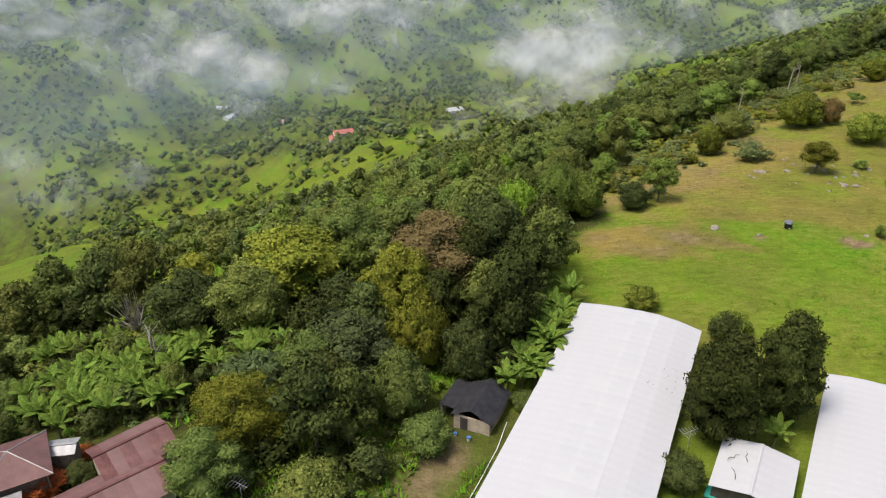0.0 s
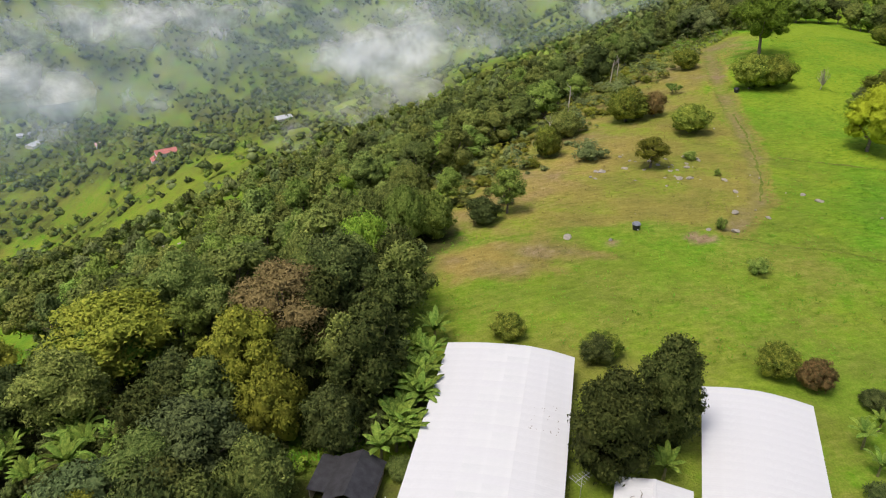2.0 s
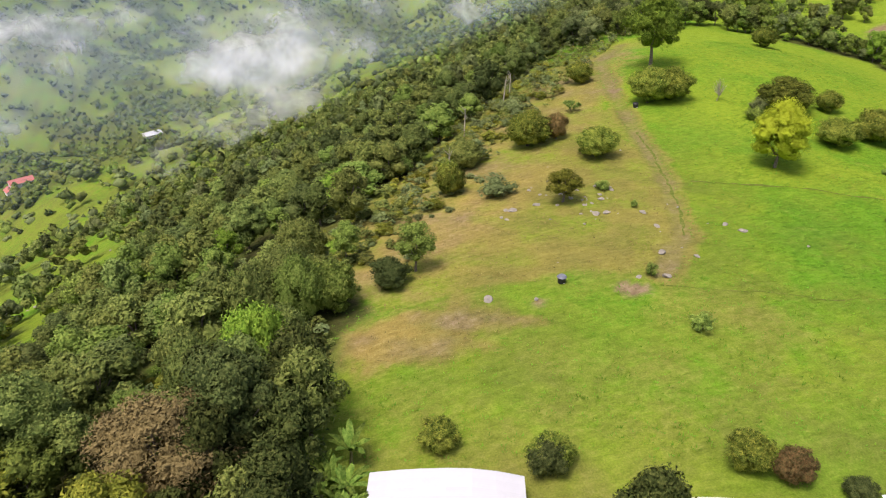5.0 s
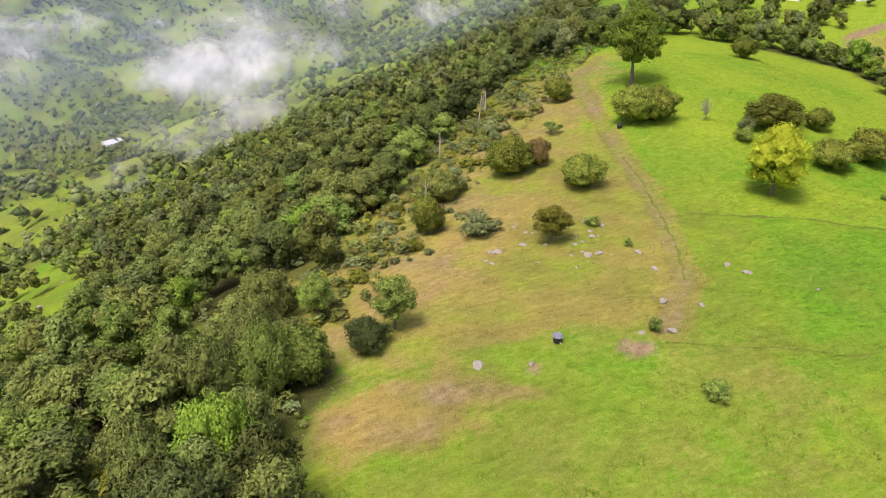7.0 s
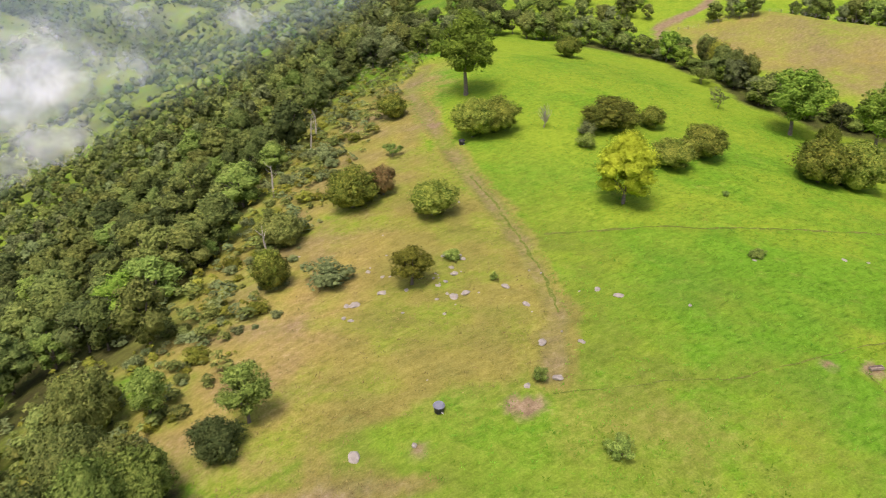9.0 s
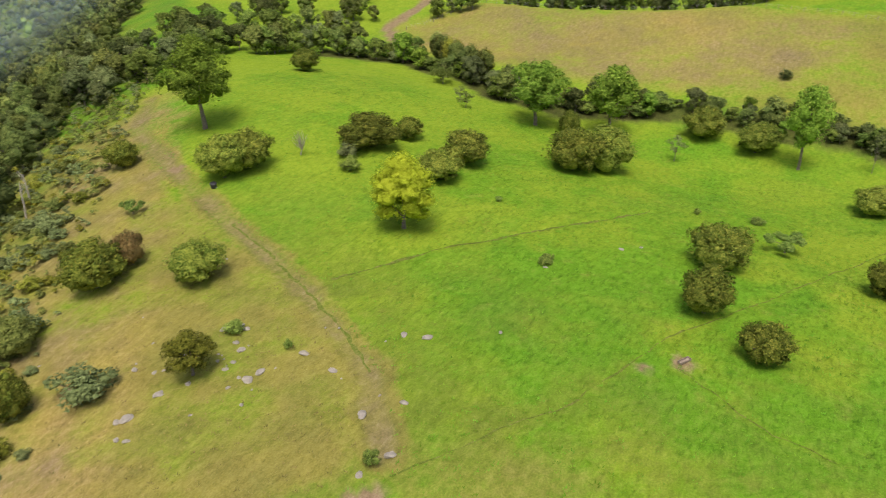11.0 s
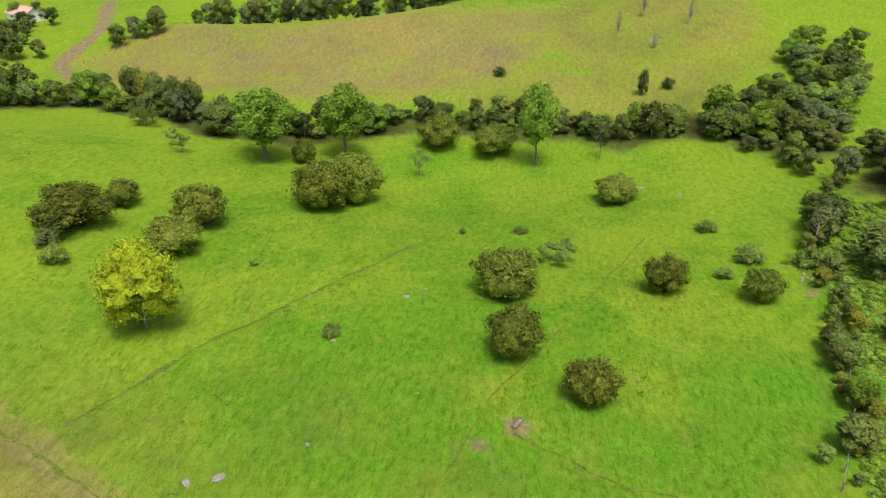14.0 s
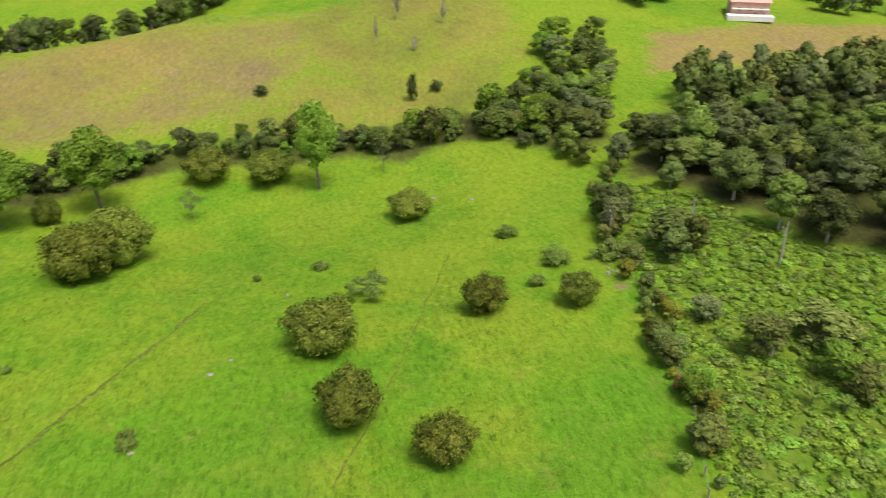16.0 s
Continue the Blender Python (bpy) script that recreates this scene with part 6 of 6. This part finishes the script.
def pale_trunk(x, y, height, lean):
    root = thing("dead_tree", pose(x, y, float(terrain(x, y)) - 0.2, lean, 0, DICE.uniform(0, 360)), "bare pale trunk of a dead tree", "tree", "dead trunks")
    r = np.random.default_rng(int(abs(x) * 7))
    pts = [(0, 0, 0), (0.05, 0.1, height * 0.4), (0.15, 0, height * 0.75), (0.1, 0.1, height)]
    part("trunk", raw_mesh("trunk", *tube(pts, [0.2, 0.16, 0.12, 0.06], 7), PALE_BARK, True), root)
    for k in range(5):
        z = height * r.uniform(0.55, 0.95)
        a = r.uniform(0, 6.28)
        part("branch", raw_mesh("branch", *tube([(0.08, 0.05, z), (0.5 * math.cos(a), 0.5 * math.sin(a), z + 0.5), (1.1 * math.cos(a), 1.1 * math.sin(a), z + 1.3)], [0.06, 0.045, 0.015], 5), PALE_BARK, True), root)


for x, y, h in ((73, 178.5, 7), (58, 152, 5), (92, 196, 8), (96, 200, 7), (144, 14, 8), (131, 6, 8), (116, -4, 9), (111, 21, 6), (150, 25, 6), (-36, 74, 7), (-34.5, 73, 6)):
    pale_trunk(x, y, h, DICE.uniform(-6, 6))

# ---- grass tufts over the pasture ----
r2 = np.random.default_rng(5)
bl = []
for k in range(7):
    a, l = r2.uniform(0, 6.28), r2.uniform(0.14, 0.3)
    c, s = math.cos(a), math.sin(a)
    b = np.array([0.1 * c, 0.1 * s, 0])
    tip = b + [l * 0.7 * c, l * 0.7 * s, l]
    side = np.array([-s, c, 0]) * 0.04
    bl.append([b - side, b + side, tip])
bl = [b if np.cross(b[1] - b[0], b[2] - b[0])[2] > 0 else [b[1], b[0], b[2]] for b in bl]
tuft = np.array(bl).reshape(-1, 3)
tri = np.arange(21).reshape(-1, 3)
tx, ty = grid_places(r2, (10, 40), (185, 200), 0.95)
ok = (down(tx, ty) < 4) & (line_distance(tx, ty, TRACK) > 1.2) & (inside(tx, ty, [(-5, 30), (18, 78), (60, 60), (75, 35), (40, 20)]) < 0) & (inside(tx, ty, FALLOW) < 0) & (r2.uniform(size=tx.size) < 0.6)
tx, ty = tx[ok], ty[ok]
arid = np.maximum(inside(tx, ty, DRY), inside(tx, ty, BARE)) > -1
for mask, mat, label in ((~arid, GRASS, "short green tufts of pasture grass"), (arid, DRY_GRASS, "dry yellow tufts of hill grass")):
    s = r2.uniform(0.5, 1.3, mask.sum())
    scatter_mesh((tuft, tri, np.tile([0.0, 0.0, 1.0], (len(tuft), 1))), np.stack([tx[mask], ty[mask], s * 1.4, s * 0.8], -1), r2, "grass_tufts", mat, label, "grass")

# tall grass by the hut
hx, hy = grid_places(r2, (-28, 38), (9, 66), 0.9)
ok = farm_ground_free(hx, hy)
hx, hy = hx[ok], hy[ok]
s = r2.uniform(0.7, 1.4, len(hx))
scatter_mesh((tuft, tri, np.tile([0.0, 0.0, 1.0], (len(tuft), 1))), np.stack([hx, hy, s * 2.6, s * 2.6], -1), r2, "tall_grass", GRASS, "tall lush grass round the hut and trees", "grass")
# darker rank tufts, scattered and along the worn lines
gx, gy = grid_places(r2, (30, 44), (190, 200), 1.7)
ok = (down(gx, gy) < -30) & (inside(gx, gy, DRY) < -1) & (inside(gx, gy, FALLOW) < -1) & (line_distance(gx, gy, GULLY) > 9) & (line_distance(gx, gy, TRACK) > 3) & (inside(gx, gy, [(-5, 30), (18, 78), (60, 60), (75, 35), (40, 20)]) < 0)
ok &= r2.uniform(size=gx.size) < np.clip(0.16 + 0.4 * wavy(gx, gy, 14, 2.0), 0.02, 0.5)
gx, gy = gx[ok], gy[ok]
s = r2.uniform(0.6, 1.3, len(gx))
scatter_mesh((tuft, tri, np.tile([0.0, 0.0, 1.0], (len(tuft), 1))), np.stack([gx, gy, s * 2.0, s * 1.0], -1), r2, "rank_grass", DARK_GRASS, "darker rank tufts in the grazed pasture", "grass")


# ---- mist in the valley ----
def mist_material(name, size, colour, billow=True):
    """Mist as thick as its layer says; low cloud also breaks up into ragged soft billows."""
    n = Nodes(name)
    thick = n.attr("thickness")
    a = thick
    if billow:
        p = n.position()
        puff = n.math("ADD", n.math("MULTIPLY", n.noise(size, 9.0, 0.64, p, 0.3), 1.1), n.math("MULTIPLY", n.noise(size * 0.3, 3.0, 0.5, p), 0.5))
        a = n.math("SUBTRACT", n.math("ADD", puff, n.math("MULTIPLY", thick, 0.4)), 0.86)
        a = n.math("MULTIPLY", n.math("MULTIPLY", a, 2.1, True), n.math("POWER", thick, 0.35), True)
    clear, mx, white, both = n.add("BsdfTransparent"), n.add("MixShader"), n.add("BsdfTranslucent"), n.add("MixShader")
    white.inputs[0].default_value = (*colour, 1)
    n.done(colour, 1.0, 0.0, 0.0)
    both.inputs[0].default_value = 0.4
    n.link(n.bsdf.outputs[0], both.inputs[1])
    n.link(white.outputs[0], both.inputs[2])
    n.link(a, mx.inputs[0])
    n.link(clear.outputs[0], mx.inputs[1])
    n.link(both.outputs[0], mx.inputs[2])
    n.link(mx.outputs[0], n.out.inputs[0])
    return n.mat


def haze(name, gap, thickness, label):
    """A smooth see-through sheet over the valley; its pale blue paints in the distance haze."""
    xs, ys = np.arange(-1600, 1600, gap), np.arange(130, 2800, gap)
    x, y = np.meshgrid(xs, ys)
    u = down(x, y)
    # thicker with distance, to pale and blue the far valley and ridge
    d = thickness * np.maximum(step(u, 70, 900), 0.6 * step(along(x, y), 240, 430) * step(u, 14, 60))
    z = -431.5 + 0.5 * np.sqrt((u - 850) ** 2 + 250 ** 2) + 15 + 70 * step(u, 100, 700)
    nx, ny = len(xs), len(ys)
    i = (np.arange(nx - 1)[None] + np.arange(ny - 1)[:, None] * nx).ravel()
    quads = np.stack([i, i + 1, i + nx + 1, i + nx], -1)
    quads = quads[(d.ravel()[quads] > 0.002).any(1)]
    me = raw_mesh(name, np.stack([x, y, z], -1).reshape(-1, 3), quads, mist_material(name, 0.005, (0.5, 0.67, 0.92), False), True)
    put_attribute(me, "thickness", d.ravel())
    tagged(new(name, me), label, "mist", kind="structure")


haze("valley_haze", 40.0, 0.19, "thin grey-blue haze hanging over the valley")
CLOUD = mist_material("drifting_cloud", 0.022, (0.93, 0.94, 0.95))


def cloud(x, y, z, rx, ry, thickness):
    """A wisp of low cloud: a soft billowing layer."""
    root = thing("cloud_wisp", look((x, y, z), (2 * x - 5, 2 * y - 30, 2 * z - 62)), "drifting white wisp of low cloud over the valley", "cloud", "clouds in the valley")
    n = 25
    a, b = np.meshgrid(np.linspace(-1, 1, n), np.linspace(-1, 1, n))
    d = np.sqrt(a * a + b * b)
    deep = 0.5 * np.cos(np.clip(d, 0, 1) * 1.57) + 0.12 * wavy(a * 9, b * 9, 4.0, x)
    i = (np.arange(n - 1)[None] + np.arange(n - 1)[:, None] * n).ravel()
    quads = np.stack([i, i + 1, i + n + 1, i + n], -1)
    quads = quads[(d.ravel()[quads] < 1.0).any(1)]
    me = raw_mesh("layer", np.stack([a * rx * 1.7, b * ry * 1.7, deep * ry], -1).reshape(-1, 3), quads, CLOUD, True)
    put_attribute(me, "thickness", (min(1.0, thickness * 1.2) * (1 - step(d, 0.15, 0.97))).ravel())
    part("layer", me, root)


cloud(160, 979, -195, 85, 39, 0.90)
cloud(113, 1027, -211, 48, 20, 0.80)
cloud(245, 1194, -215, 57, 38, 0.60)
cloud(68, 495, -103, 32, 18, 0.45)
cloud(99, 499, -95, 20, 16, 0.50)
cloud(17, 463, -106, 15, 11, 0.35)
cloud(-536, 974, -128, 51, 17, 0.90)
cloud(-471, 945, -147, 89, 24, 0.60)
cloud(-409, 948, -179, 64, 36, 0.50)
cloud(-305, 998, -203, 45, 37, 0.80)
cloud(-244, 968, -221, 39, 27, 0.70)
cloud(-361, 944, -214, 47, 40, 0.50)
cloud(-249, 1118, -165, 123, 26, 0.60)
cloud(-152, 1126, -171, 61, 31, 0.70)
cloud(-57, 1225, -182, 85, 24, 0.60)
cloud(-154, 1005, -240, 48, 32, 0.50)
cloud(-433, 693, -239, 39, 33, 0.40)
cloud(-336, 607, -227, 23, 17, 0.30)
cloud(-273, 618, -207, 27, 14, 0.30)
cloud(-225, 833, -222, 41, 21, 0.35)
cloud(397, 1163, -170, 66, 24, 0.50)
cloud(389, 847, -126, 32, 22, 0.55)
cloud(250, 838, -158, 34, 27, 0.35)
cloud(-74, 1060, -184, 66, 33, 0.40)
cloud(-354, 1051, -178, 51, 34, 0.50)
cloud(104, 1219, -194, 75, 28, 0.45)
